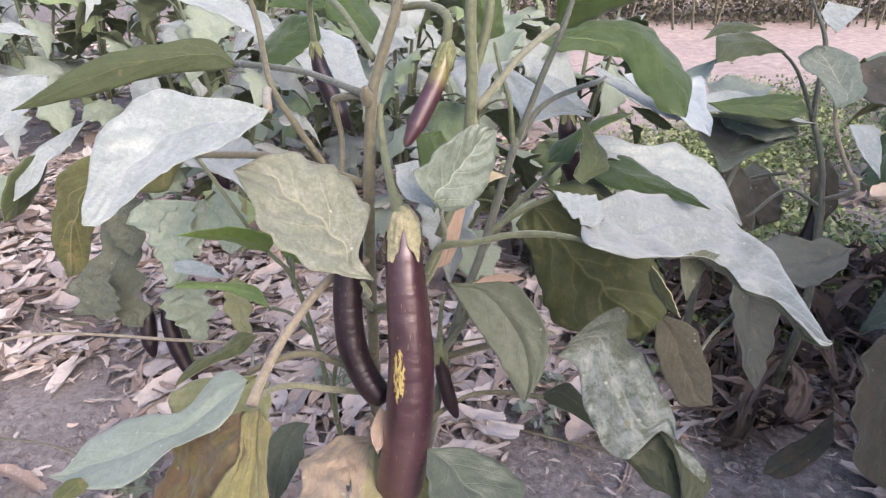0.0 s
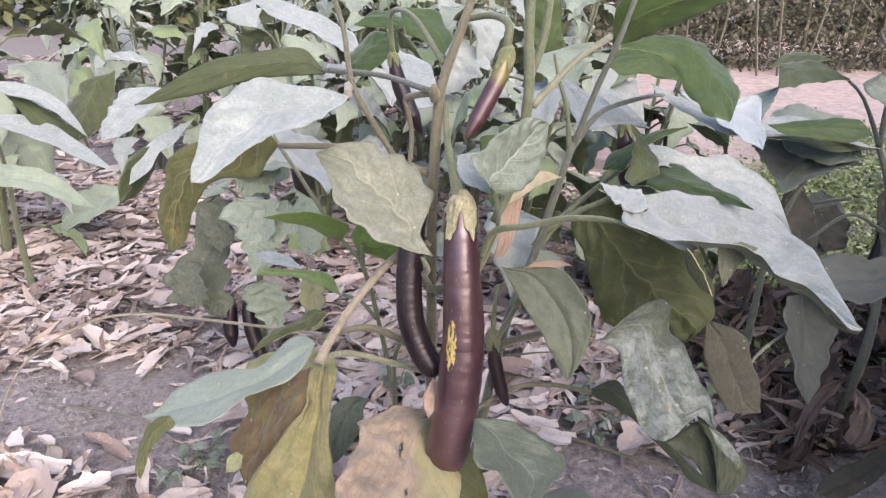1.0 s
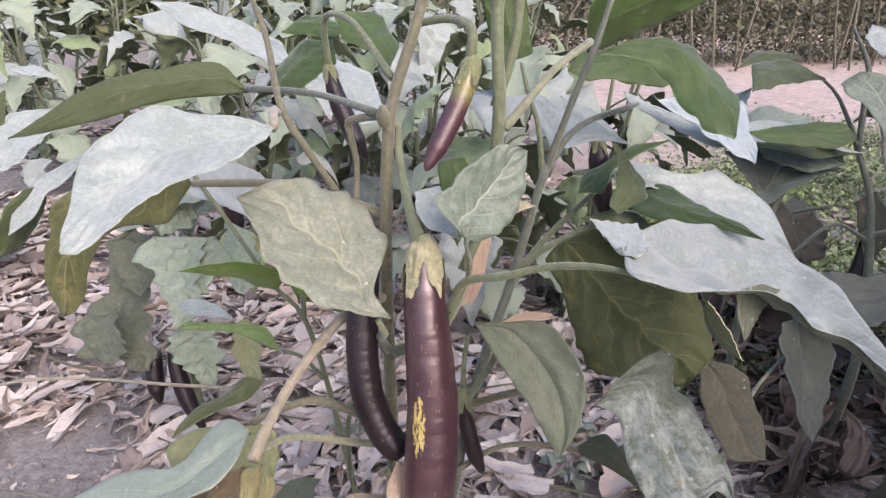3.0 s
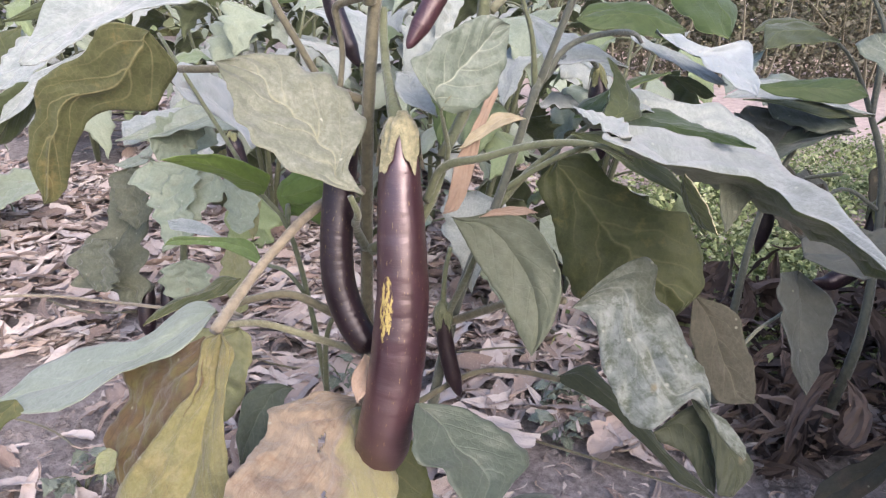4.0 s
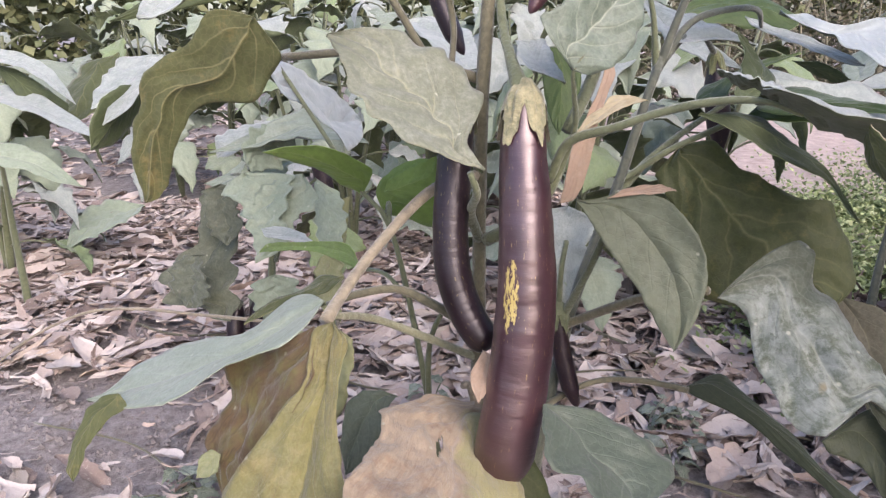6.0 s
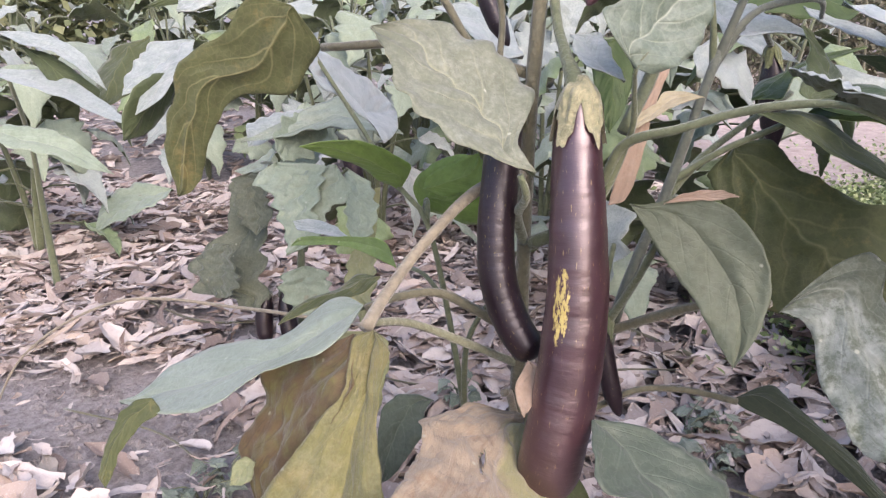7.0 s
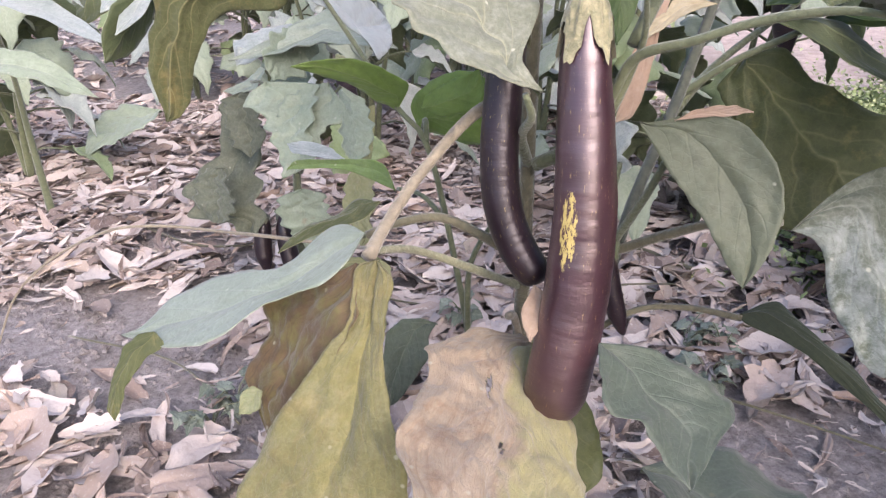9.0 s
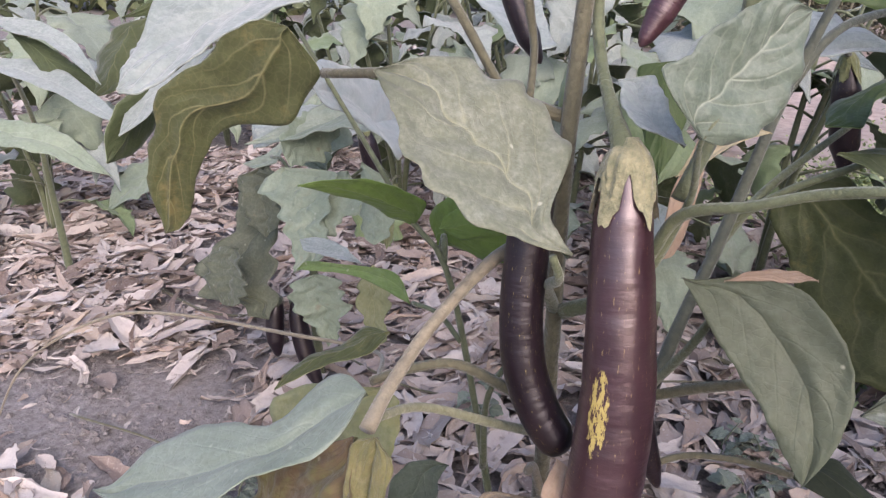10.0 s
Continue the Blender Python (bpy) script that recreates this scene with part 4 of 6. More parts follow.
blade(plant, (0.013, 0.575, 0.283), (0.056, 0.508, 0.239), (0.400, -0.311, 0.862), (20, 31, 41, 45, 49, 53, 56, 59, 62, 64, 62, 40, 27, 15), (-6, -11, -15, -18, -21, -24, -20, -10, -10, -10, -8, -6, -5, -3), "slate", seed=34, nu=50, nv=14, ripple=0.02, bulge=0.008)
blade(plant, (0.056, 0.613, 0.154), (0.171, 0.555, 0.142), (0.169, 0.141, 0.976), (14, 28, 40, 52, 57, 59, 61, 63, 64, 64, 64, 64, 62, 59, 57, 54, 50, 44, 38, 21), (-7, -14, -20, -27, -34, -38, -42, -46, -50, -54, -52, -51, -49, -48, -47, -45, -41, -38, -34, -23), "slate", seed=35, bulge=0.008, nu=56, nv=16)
blade(plant, (-0.113, 0.565, 0.339), (-0.170, 0.492, 0.187), (-0.288, -0.817, 0.499), (13, 15, 15, 16, 17, 19, 20, 22, 25, 28, 31, 35, 39, 45, 50, 55, 59, 60, 62, 63, 64, 66, 67, 64, 61, 58, 55, 46, 38, 30), (-10, -11, -9, -8, -6, -4, -5, -6, -8, -10, -11, -13, -15, -17, -19, -21, -23, -25, -27, -28, -29, -30, -31, -33, -34, -34, -35, -33, -31, -30), "yellow", "large yellowing leaf folded along its middle", seed=36, cup=0.0, ripple=0.03, teeth=0.015, nu=90, nv=26, crumple=0.02, bulge=0.01, folds=(((41, 12), (126, 17), -4, 7), ((20, 2), (60, 0), -3, 5), ((70, -25), (140, -20), 3, 8)))
blade(plant, (-0.024, 0.645, 0.240), (-0.058, 0.414, 0.273), (0.501, 0.047, 0.864), (10, 12, 15, 19, 24, 28, 34, 39, 44, 47, 48, 51, 56, 56, 55, 53, 52, 52, 52, 51, 49, 48, 46, 39, 32, 26), (-8, -17, -30, -40, -44, -47, -51, -54, -61, -58, -54, -50, -50, -49, -49, -49, -49, -50, -52, -48, -44, -39, -34, -28, -23, -16), "brown", "withered tan leaf with torn slits", seed=37, ripple=0.03, cup=-0.05, teeth=0.02, nu=130, nv=52, crumple=0.02, holes=((0.41, -0.22, 0.055, -1.5, 0.04), (0.55, 0.0, 0.02, 2.0, 0.04)), folds=(((10, -8), (185, -5), 2.5, 4), ((90, -56), (53, -21), 2, 5), ((164, -48), (68, -26), 2.5, 5), ((120, 20), (190, 14), -3, 8)), bulge=0.01)
blade(plant, (-0.128, 0.605, 0.336), (-0.280, 0.574, 0.277), (-0.326, -0.163, 0.931), (13, 25, 30, 34, 36, 37, 38, 38, 37, 37, 36, 39, 42, 44, 47, 48, 49, 50, 47, 44, 40, 37, 33, 28, 22, 17, 11, 6), (-13, -21, -25, -26, -24, -19, -12, -4, -2, 0, -3, -6, -10, -13, -16, -19, -20, -21, -21, -21, -20, -19, -18, -16, -8, -1, 2, 1), "teal", seed=38, nu=56, nv=16, bulge=0.008, sag=0.0, ripple=0.012, cup=0.02, crumple=0.006, scallop=0.03)
blade(plant, (-0.244, 0.553, 0.294), (-0.262, 0.523, 0.253), (-0.078, 0.810, -0.581), (7, 10, 11, 13, 14, 13, 13, 13, 13, 12, 12, 11, 10, 9, 8, 7), (-7, -8, -6, -3, -1, 0, 0, 1, 2, 2, 3, 2, 1, 1, 0, 0), "oldgreen", "olive drooping leaf tip", seed=39, nu=56, nv=16)
blade(plant, (-0.136, 0.697, 0.318), (-0.203, 0.655, 0.295), (0.174, 0.238, -0.956), (10, 18, 17, 15, 14, 13, 14, 15, 16, 17, 15, 13, 10, 6), (-3, -6, -8, -10, -7, -5, -2, 0, 0, 1, 1, 1, 1, 0), "oldgreen", seed=40)
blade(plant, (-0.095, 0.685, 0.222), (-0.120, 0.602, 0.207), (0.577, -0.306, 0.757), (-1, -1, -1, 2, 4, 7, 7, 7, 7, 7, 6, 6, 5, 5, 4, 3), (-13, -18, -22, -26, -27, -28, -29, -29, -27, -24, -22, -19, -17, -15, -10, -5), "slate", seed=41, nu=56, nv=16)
blade(plant, (-0.025, 0.604, 0.304), (-0.027, 0.572, 0.284), (0.376, -0.495, 0.783), (6, 9, 9, 9, 9, 9, 9, 8, 8, 7, 6, 4, 3, 1), (-1, -2, -3, -4, -5, -6, -7, -7, -7, -7, -6, -5, -3, -2), "dry", "dry pinkish-brown curled leaf", seed=42)
blade(plant, (0.071, 0.768, 0.481), (0.030, 0.707, 0.377), (0.265, -0.875, 0.406), (4, 8, 8, 7, 7, 7, 7, 7, 7, 8, 9, 10, 10, 11, 12, 12, 12, 12, 11, 10), (-1, -2, -1, -1, -1, -1, -2, -3, -3, -4, -5, -5, -6, -6, -5, -4, -3, -2, -1, -1), "dry", "dry pinkish-brown hanging leaf", seed=43, nu=56, nv=16)
blade(plant, (0.097, 0.748, 0.449), (0.040, 0.727, 0.425), (-0.141, -0.548, 0.825), (-1, -2, -3, -3, -3, -3, -3, -2, -2, -1, 0, 0, 0, 0, 0, 0), (-7, -14, -17, -19, -20, -19, -16, -14, -13, -12, -12, -11, -9, -7, -4, -2), "straw", "pale straw-coloured shrivelled leaf", seed=44, nu=56, nv=16)
blade(plant, (-0.132, 0.765, 0.369), (-0.197, 0.713, 0.414), (-0.170, 0.765, 0.621), (20, 32, 32, 32, 32, 33, 33, 33, 31, 29, 28, 23, 17, 10), (0, 1, 1, 2, 3, 4, 5, 5, 4, 4, 3, 2, 1, 0), "lime", seed=45)
blade(plant, (-0.117, 0.793, 0.343), (-0.057, 0.757, 0.393), (0.380, 0.906, 0.187), (4, 9, 14, 20, 29, 35, 38, 36, 34, 30, 24, 18, 12, 6), (-22, -25, -27, -28, -28, -28, -28, -28, -26, -25, -23, -20, -17, -14), "lime", seed=46)
blade(plant, (-0.141, 0.788, 0.292), (-0.255, 0.842, 0.290), (-0.425, -0.895, 0.136), (-2, -4, -6, -7, -9, -11, -10, -10, -9, -8, -6, -5, -3, -2), (-19, -23, -24, -23, -22, -21, -20, -18, -17, -16, -15, -14, -12, -10), "lime", seed=47)
blade(plant, (-0.196, 0.847, 0.298), (-0.263, 0.877, 0.305), (-0.013, -0.235, 0.972), (1, 3, 4, 6, 7, 7, 8, 9, 10, 10, 11, 11, 8, 4), (-2, -4, -6, -8, -11, -11, -11, -12, -12, -12, -11, -10, -10, -6), "pale", seed=48)
blade(plant, (0.135, 0.743, 0.438), (0.245, 0.701, 0.365), (-0.321, 0.527, -0.787), (-4, -8, -10, -11, -11, -11, -10, -13, -18, -23, -26, -24, -14, -4), (-16, -33, -41, -47, -52, -51, -49, -48, -46, -45, -40, -31, -21, -10), "green", seed=75)
blade(plant, (0.162, 0.723, 0.449), (0.165, 0.770, 0.498), (-0.438, 0.655, -0.615), (7, 14, 22, 29, 36, 35, 34, 34, 31, 27, 24, 20, 15, 11), (-9, -8, -6, -3, -1, 1, 2, 3, 4, 5, 6, 6, 4, 2), "green", seed=76)
blade(plant, (0.318, 1.058, 0.500), (0.194, 1.064, 0.515), (-0.073, 0.579, -0.812), (34, 43, 53, 62, 60, 55, 51, 46, 42, 38, 33, 26, 18, 9), (-5, -9, -9, -8, -7, -5, -4, -2, -1, -4, -7, -10, -8, -4), "bright", seed=77)
blade(plant, (0.054, 0.640, 0.397), (0.094, 0.629, 0.405), (-0.314, -0.852, 0.419), (1, 2, 4, 5, 5, 5, 6, 6, 6, 5, 5, 5, 3, 2), (0, 0, 0, 0, 0, 0, 0, 0, -1, -1, -1, -1, 0, 0), "dry", "dry pinkish-brown leaf edge", seed=78)
blade(plant, (0.238, 0.603, 0.435), (0.204, 0.575, 0.413), (0.306, -0.791, 0.530), (0, -1, -1, -1, -2, -2, -3, -3, -3, -3, -3, -2, -2, -1, -1, -1, 0, 0), (-4, -8, -12, -15, -16, -18, -19, -21, -22, -24, -25, -24, -21, -19, -16, -13, -10, -5), "moss", seed=90)
blade(plant, (0.104, 0.860, 0.530), (0.192, 0.800, 0.488), (0.121, -0.446, 0.887), (0, 1, 1, 1, 1, 0, -1, -1, 0, 1, 1, 1, 1, 1, 1, 1, 0, 0), (-6, -12, -19, -25, -30, -36, -42, -47, -52, -58, -63, -57, -43, -27, -20, -13, -8, -4), "pale", seed=91)
blade(plant, (-0.189, 0.560, 0.249), (-0.202, 0.551, 0.238), (-0.049, -0.729, 0.683), (2, 3, 5, 6, 7, 7, 7, 6, 6, 5, 3, 2), (-6, -7, -7, -8, -8, -8, -8, -7, -6, -4, -3, -1), "oldgreen", seed=93)
blade(plant, (-0.109, 0.743, 0.377), (-0.065, 0.731, 0.408), (0.296, 0.954, -0.047), (5, 10, 13, 15, 16, 17, 18, 19, 20, 21, 22, 23, 23, 24, 22, 19, 15, 12), (-2, -5, -6, -6, -6, -6, -6, -6, -5, -5, -5, -5, -4, -3, -3, -2, -1, -1), "lime", seed=94)
blade(plant, (-0.143, 0.700, 0.272), (-0.162, 0.665, 0.197), (-0.112, -0.889, 0.444), (13, 15, 18, 18, 19, 19, 20, 20, 21, 21, 21, 22, 22, 22, 21, 19, 17, 16, 14, 9), (-13, -28, -43, -57, -62, -67, -71, -76, -78, -77, -75, -73, -71, -66, -61, -56, -52, -40, -24, -12), "oldgreen", "olive yellowing leaf behind the withered ones", seed=95, nu=56, nv=16)
blade(plant, (-0.126, 0.571, 0.333), (-0.182, 0.545, 0.219), (-0.629, -0.629, 0.457), (5, 11, 16, 21, 21, 21, 21, 21, 21, 20, 19, 18, 16, 15, 14, 13, 11, 10, 9, 7, 6, 4, 3, 1), (-5, -9, -14, -21, -28, -35, -42, -48, -53, -59, -64, -63, -59, -55, -53, -50, -48, -48, -49, -50, -49, -48, -34, -19), "scorched", "dried brown half of the yellowing leaf", seed=96, ripple=0.05, teeth=0.02, nu=70, nv=24, crumple=0.03, bulge=0.01, folds=(((25, 5), (110, -12), 4, 5), ((40, -25), (95, -30), -4, 6), ((60, 10), (120, 5), -3, 5)))
blade(plant, (0.196, 1.080, 0.513), (0.328, 1.053, 0.508), (0.112, 0.686, -0.719), (0, -1, -1, -2, -2, 0, 1, 3, 5, 7, 8, 10, 12, 13, 15, 16, 17, 9), (-17, -31, -33, -35, -37, -39, -41, -43, -42, -42, -42, -41, -39, -34, -29, -25, -17, -9), "bright", seed=121, nu=50, nv=12)
blade(plant, (-0.036, 0.631, 0.220), (0.008, 0.599, 0.132), (-0.093, 0.918, -0.386), (3, 6, 9, 12, 15, 17, 18, 19, 21, 22, 23, 24, 22, 21, 20, 18, 14, 7), (-22, -28, -33, -37, -37, -38, -38, -39, -39, -38, -37, -37, -36, -35, -34, -32, -28, -25), "oldgreen", "olive leaf drooping behind the long fruit", seed=123, nu=50, nv=14)
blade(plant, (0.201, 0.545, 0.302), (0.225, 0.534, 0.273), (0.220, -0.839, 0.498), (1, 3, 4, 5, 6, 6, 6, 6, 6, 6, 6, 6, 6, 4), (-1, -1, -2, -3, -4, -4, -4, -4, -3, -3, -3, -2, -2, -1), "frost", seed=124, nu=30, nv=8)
blade(plant, (0.192, 0.782, 0.446), (0.253, 0.660, 0.448), (0.338, 0.153, -0.928), (7, 15, 19, 19, 19, 19, 19, 18, 17, 15, 14, 11, 8, 4, 3, 3, 3, 2, 2, 1), (-19, -23, -25, -24, -22, -21, -19, -18, -17, -16, -15, -13, -13, -12, -11, -10, -9, -7, -4, -2), "bright", seed=125, nu=50, nv=12)
blade(plant, (0.037, 0.760, 0.489), (0.028, 0.720, 0.426), (0.001, 0.842, -0.539), (21, 22, 21, 20, 19, 18, 17, 16, 15, 14, 12, 11, 10, 8, 6, 3), (-3, -6, -9, -12, -12, -12, -12, -12, -11, -10, -10, -9, -8, -6, -4, -2), "bright", seed=126, nu=44, nv=12)


# stems and branches
stalk(plant, [(-0.02, 0.70, -0.01), (-0.03, 0.69, 0.15), (-0.03, 0.675, 0.30), (-0.029, 0.676, 0.431), (-0.026, 0.676, 0.50), (-0.023, 0.68, 0.54), (-0.017, 0.690, 0.561), (-0.003, 0.700, 0.599), (0.012, 0.722, 0.645)], [0.0085, 0.0075, 0.0064, 0.0055, 0.0050, 0.0048, 0.0045, 0.0042, 0.0036], STEM, "main_stem", 12, 0.15, "woody grey-green main stem")
stalk(plant, [(-0.017, 0.682, 0.535), (-0.017, 0.676, 0.52), (-0.015, 0.665, 0.503), (-0.011, 0.645, 0.487), (-0.006, 0.628, 0.473), (-0.003, 0.623, 0.463)], [0.0026, 0.0032, 0.0031, 0.0032, 0.0044, 0.0065], STEM_GREEN, "fruit_stalk", 10)
stalk(plant, [(-0.026, 0.672, 0.538), (-0.027, 0.668, 0.547), (-0.027, 0.667, 0.552)], [0.0045, 0.005, 0.002], STEM, "node_knob", 10)
stalk(plant, [(-0.024, 0.675, 0.543), (-0.041, 0.690, 0.539), (-0.053, 0.700, 0.534), (-0.052, 0.700, 0.523), (-0.049, 0.700, 0.503), (-0.050, 0.690, 0.477)], [0.0032, 0.0028, 0.003, 0.0024, 0.0022, 0.0024], STEM, "side_twig")
stalk(plant, [(-0.03, 0.675, 0.545), (-0.08, 0.74, 0.548), (-0.145, 0.794, 0.545)], [0.003, 0.0026, 0.003], STEM_DARK)
stalk(plant, [(-0.05, 0.71, 0.45), (-0.085, 0.71, 0.51), (-0.105, 0.72, 0.545), (-0.12, 0.76, 0.60), (-0.16, 0.80, 0.68)], [0.003, 0.0028, 0.0026, 0.0022, 0.002], STEM, "side_branch", 8)
stalk(plant, [(-0.03, 0.69, 0.42), (-0.05, 0.70, 0.46), (-0.06, 0.71, 0.47)], [0.005, 0.0045, 0.004], STEM, "side_branch", 8)
stalk(plant, [(-0.105, 0.71, 0.54), (-0.095, 0.64, 0.555), (-0.088, 0.597, 0.554)], [0.003, 0.003, 0.003], STEM_PALE)
stalk(plant, [(-0.03, 0.68, 0.47), (-0.10, 0.70, 0.487), (-0.178, 0.722, 0.484)], [0.004, 0.0034, 0.003], STEM)
stalk(plant, [(-0.03, 0.67, 0.36), (-0.035, 0.645, 0.385), (-0.03, 0.615, 0.405), (-0.034, 0.607, 0.42)], [0.004, 0.0034, 0.003, 0.002], STEM_GREEN)
stalk(plant, [(-0.025, 0.665, 0.36), (0.008, 0.648, 0.385), (0.029, 0.635, 0.437), (0.026, 0.612, 0.468), (0.024, 0.600, 0.479), (0.030, 0.6025, 0.488)], [0.0048, 0.0046, 0.0034, 0.0020, 0.0016, 0.0008], STEM_GREEN, "side_branch", 9, 0.12, "pale green side branch")
stalk(plant, [(0.016, 0.641, 0.408), (0.027, 0.632, 0.4345), (0.052, 0.615, 0.446), (0.076, 0.605, 0.456), (0.098, 0.590, 0.463), (0.119, 0.575, 0.465), (0.138, 0.568, 0.458)], [0.0030, 0.0033, 0.0028, 0.0026, 0.0026, 0.0020, 0.0008], STEM_GREEN)
stalk(plant, [(0.026, 0.64, 0.44), (0.045, 0.66, 0.48), (0.052, 0.66, 0.545), (0.05, 0.665, 0.60), (0.055, 0.68, 0.68)], [0.004, 0.0042, 0.0046, 0.004, 0.0035], STEM_GREEN, "side_branch", 8)
stalk(plant, [(0.056, 0.660, 0.536), (0.073, 0.670, 0.553), (0.096, 0.690, 0.572), (0.126, 0.715, 0.587)], [0.0034, 0.003, 0.0028, 0.003], STEM_LIGHT)
stalk(plant, [(0.05, 0.665, 0.55), (0.065, 0.675, 0.60), (0.07, 0.70, 0.68)], [0.004, 0.0035, 0.003], STEM_GREEN)
stalk(plant, [(-0.004, 0.72, 0.60), (0.02, 0.70, 0.605), (0.034, 0.675, 0.60), (0.033, 0.672, 0.58)], [0.003, 0.003, 0.0034, 0.004], STEM_GREEN, "fruit_stalk")
stalk(plant, [(0.0, 0.71, -0.01), (0.02, 0.715, 0.15), (0.045, 0.72, 0.29), (0.078, 0.749, 0.377), (0.098, 0.76, 0.445), (0.109, 0.766, 0.480)], [0.0072, 0.0062, 0.0052, 0.0045, 0.0040, 0.0035], STEM_DARK, "stem", 10, 0.15, "dark green second stem")
stalk(plant, [(0.107, 0.766, 0.470), (0.119, 0.765, 0.509), (0.129, 0.765, 0.539), (0.145, 0.770, 0.578), (0.159, 0.780, 0.616)], [0.0036, 0.0032, 0.003, 0.0028, 0.0022], STEM_DARK, "side_branch", 8)
stalk(plant, [(0.106, 0.766, 0.468), (0.100, 0.765, 0.512), (0.091, 0.770, 0.541), (0.086, 0.780, 0.564)], [0.003, 0.0024, 0.002, 0.0016], STEM_GREEN)
stalk(plant, [(0.109, 0.766, 0.474), (0.128, 0.775, 0.502), (0.152, 0.790, 0.513), (0.198, 0.830, 0.516), (0.24, 0.93, 0.50)], [0.0032, 0.0028, 0.0026, 0.0022, 0.002], STEM_DARK)
stalk(plant, [(0.085, 0.77, 0.38), (0.12, 0.77, 0.405), (0.162, 0.763, 0.428)], [0.0034, 0.0028, 0.0025], STEM_GREEN)
stalk(plant, [(0.075, 0.755, 0.365), (0.12, 0.80, 0.40), (0.20, 0.865, 0.44)], [0.004, 0.003, 0.0025], STEM_GREEN)
stalk(plant, [(0.035, 0.71, 0.275), (0.07, 0.69, 0.30), (0.10, 0.66, 0.325), (0.117, 0.62, 0.342)], [0.004, 0.0036, 0.003, 0.003], STEM)
stalk(plant, [(0.012, 0.70, 0.20), (0.06, 0.715, 0.222), (0.10, 0.715, 0.226), (0.14, 0.71, 0.221)], [0.003, 0.0026, 0.0026, 0.003], STEM)
stalk(plant, [(0.035, 0.71, 0.28), (0.05, 0.67, 0.34), (0.06, 0.655, 0.38), (0.062, 0.645, 0.40)], [0.0035, 0.003, 0.0026, 0.0024], STEM_GREEN)
stalk(plant, [(-0.045, 0.70, -0.01), (-0.06, 0.72, 0.10), (-0.088, 0.755, 0.25), (-0.108, 0.755, 0.345), (-0.135, 0.765, 0.375), (-0.17, 0.79, 0.42), (-0.24, 0.85, 0.50)], [0.0045, 0.0036, 0.003, 0.0027, 0.0022, 0.002, 0.0018], STEM_GREEN, "stem", 9, 0.12, "slender green stem")
stalk(plant, [(-0.075, 0.735, 0.18), (-0.072, 0.73, 0.25), (-0.05, 0.72, 0.30)], [0.003, 0.0026, 0.002], STEM_GREEN)
stalk(plant, [(-0.108, 0.755, 0.345), (-0.11, 0.77, 0.36), (-0.115, 0.785, 0.345)], [0.0026, 0.0024, 0.002], STEM_GREEN)
stalk(plant, [(-0.095, 0.755, 0.28), (-0.115, 0.77, 0.295), (-0.138, 0.785, 0.295)], [0.0024, 0.002, 0.002], STEM_GREEN)
stalk(plant, [(-0.03, 0.675, 0.405), (-0.062, 0.655, 0.398), (-0.094, 0.63, 0.368), (-0.113, 0.60, 0.345), (-0.12, 0.575, 0.335)], [0.0042, 0.0039, 0.0036, 0.0037, 0.0042], STEM_PALE, "petiole", 9, 0.1, "thick tan leaf stalk")
stalk(plant, [(-0.03, 0.68, 0.285), (-0.05, 0.66, 0.305), (-0.085, 0.655, 0.325), (-0.115, 0.645, 0.325), (-0.135, 0.64, 0.318)], [0.0042, 0.004, 0.0036, 0.003, 0.003], STEM)
stalk(plant, [(-0.03, 0.68, 0.26), (-0.06, 0.65, 0.288), (-0.10, 0.62, 0.318), (-0.12, 0.585, 0.334)], [0.0034, 0.0031, 0.0028, 0.0026], STEM_LIGHT)
stalk(plant, [(-0.028, 0.68, 0.20), (-0.036, 0.67, 0.24), (-0.04, 0.655, 0.25)], [0.0035, 0.003, 0.003], STEM_PALE)
stalk(plant, [(-0.130, 0.640, 0.318), (-0.193, 0.860, 0.200), (-0.292, 0.880, 0.200), (-0.362, 0.900, 0.196), (-0.425, 0.900, 0.201), (-0.491, 0.900, 0.194), (-0.567, 0.900, 0.158), (-0.625, 0.900, 0.112), (-0.655, 0.890, 0.062), (-0.675, 0.880, 0.010)], [0.0016, 0.0018, 0.0019, 0.002, 0.002, 0.0019, 0.0018, 0.0016, 0.0014, 0.001], STEM_PALE, "dry_twig", 6)

# fruits
fruit(plant, [(-0.002, 0.6235, 0.462), (-0.002, 0.615, 0.426), (0.0, 0.607, 0.393), (0.0015, 0.600, 0.359), (0.0004, 0.593, 0.326), (-0.003, 0.586, 0.292), (-0.0086, 0.579, 0.259), (-0.0155, 0.573, 0.225)], [0.010, 0.0138, 0.0155, 0.0168, 0.0178, 0.0185, 0.0190, 0.0192, 0.0192, 0.0188], FRUIT, CALYX, "long glossy purple eggplant with a yellow scar", ring=40, blunt=0.10)
fruit(plant, [(-0.040, 0.656, 0.455), (-0.0450, 0.651, 0.429), (-0.0468, 0.645, 0.405), (-0.0480, 0.637, 0.375), (-0.0458, 0.630, 0.348), (-0.038, 0.624, 0.325), (-0.028, 0.619, 0.309), (-0.0185, 0.616, 0.301)], [0.008, 0.0112, 0.0118, 0.0119, 0.0120, 0.0120, 0.0120, 0.0112], FRUIT_DARK, CALYX_GREEN, "curved blackish purple eggplant with a shiny skin", ring=32)
fruit(plant, [(0.032, 0.705, 0.292), (0.035, 0.704, 0.262), (0.042, 0.70, 0.232), (0.050, 0.698, 0.209)], [0.004, 0.0062, 0.0075, 0.0076, 0.0072, 0.003], FRUIT_DARK, STEM_GREEN, "small thin dark eggplant", collar=1.6)
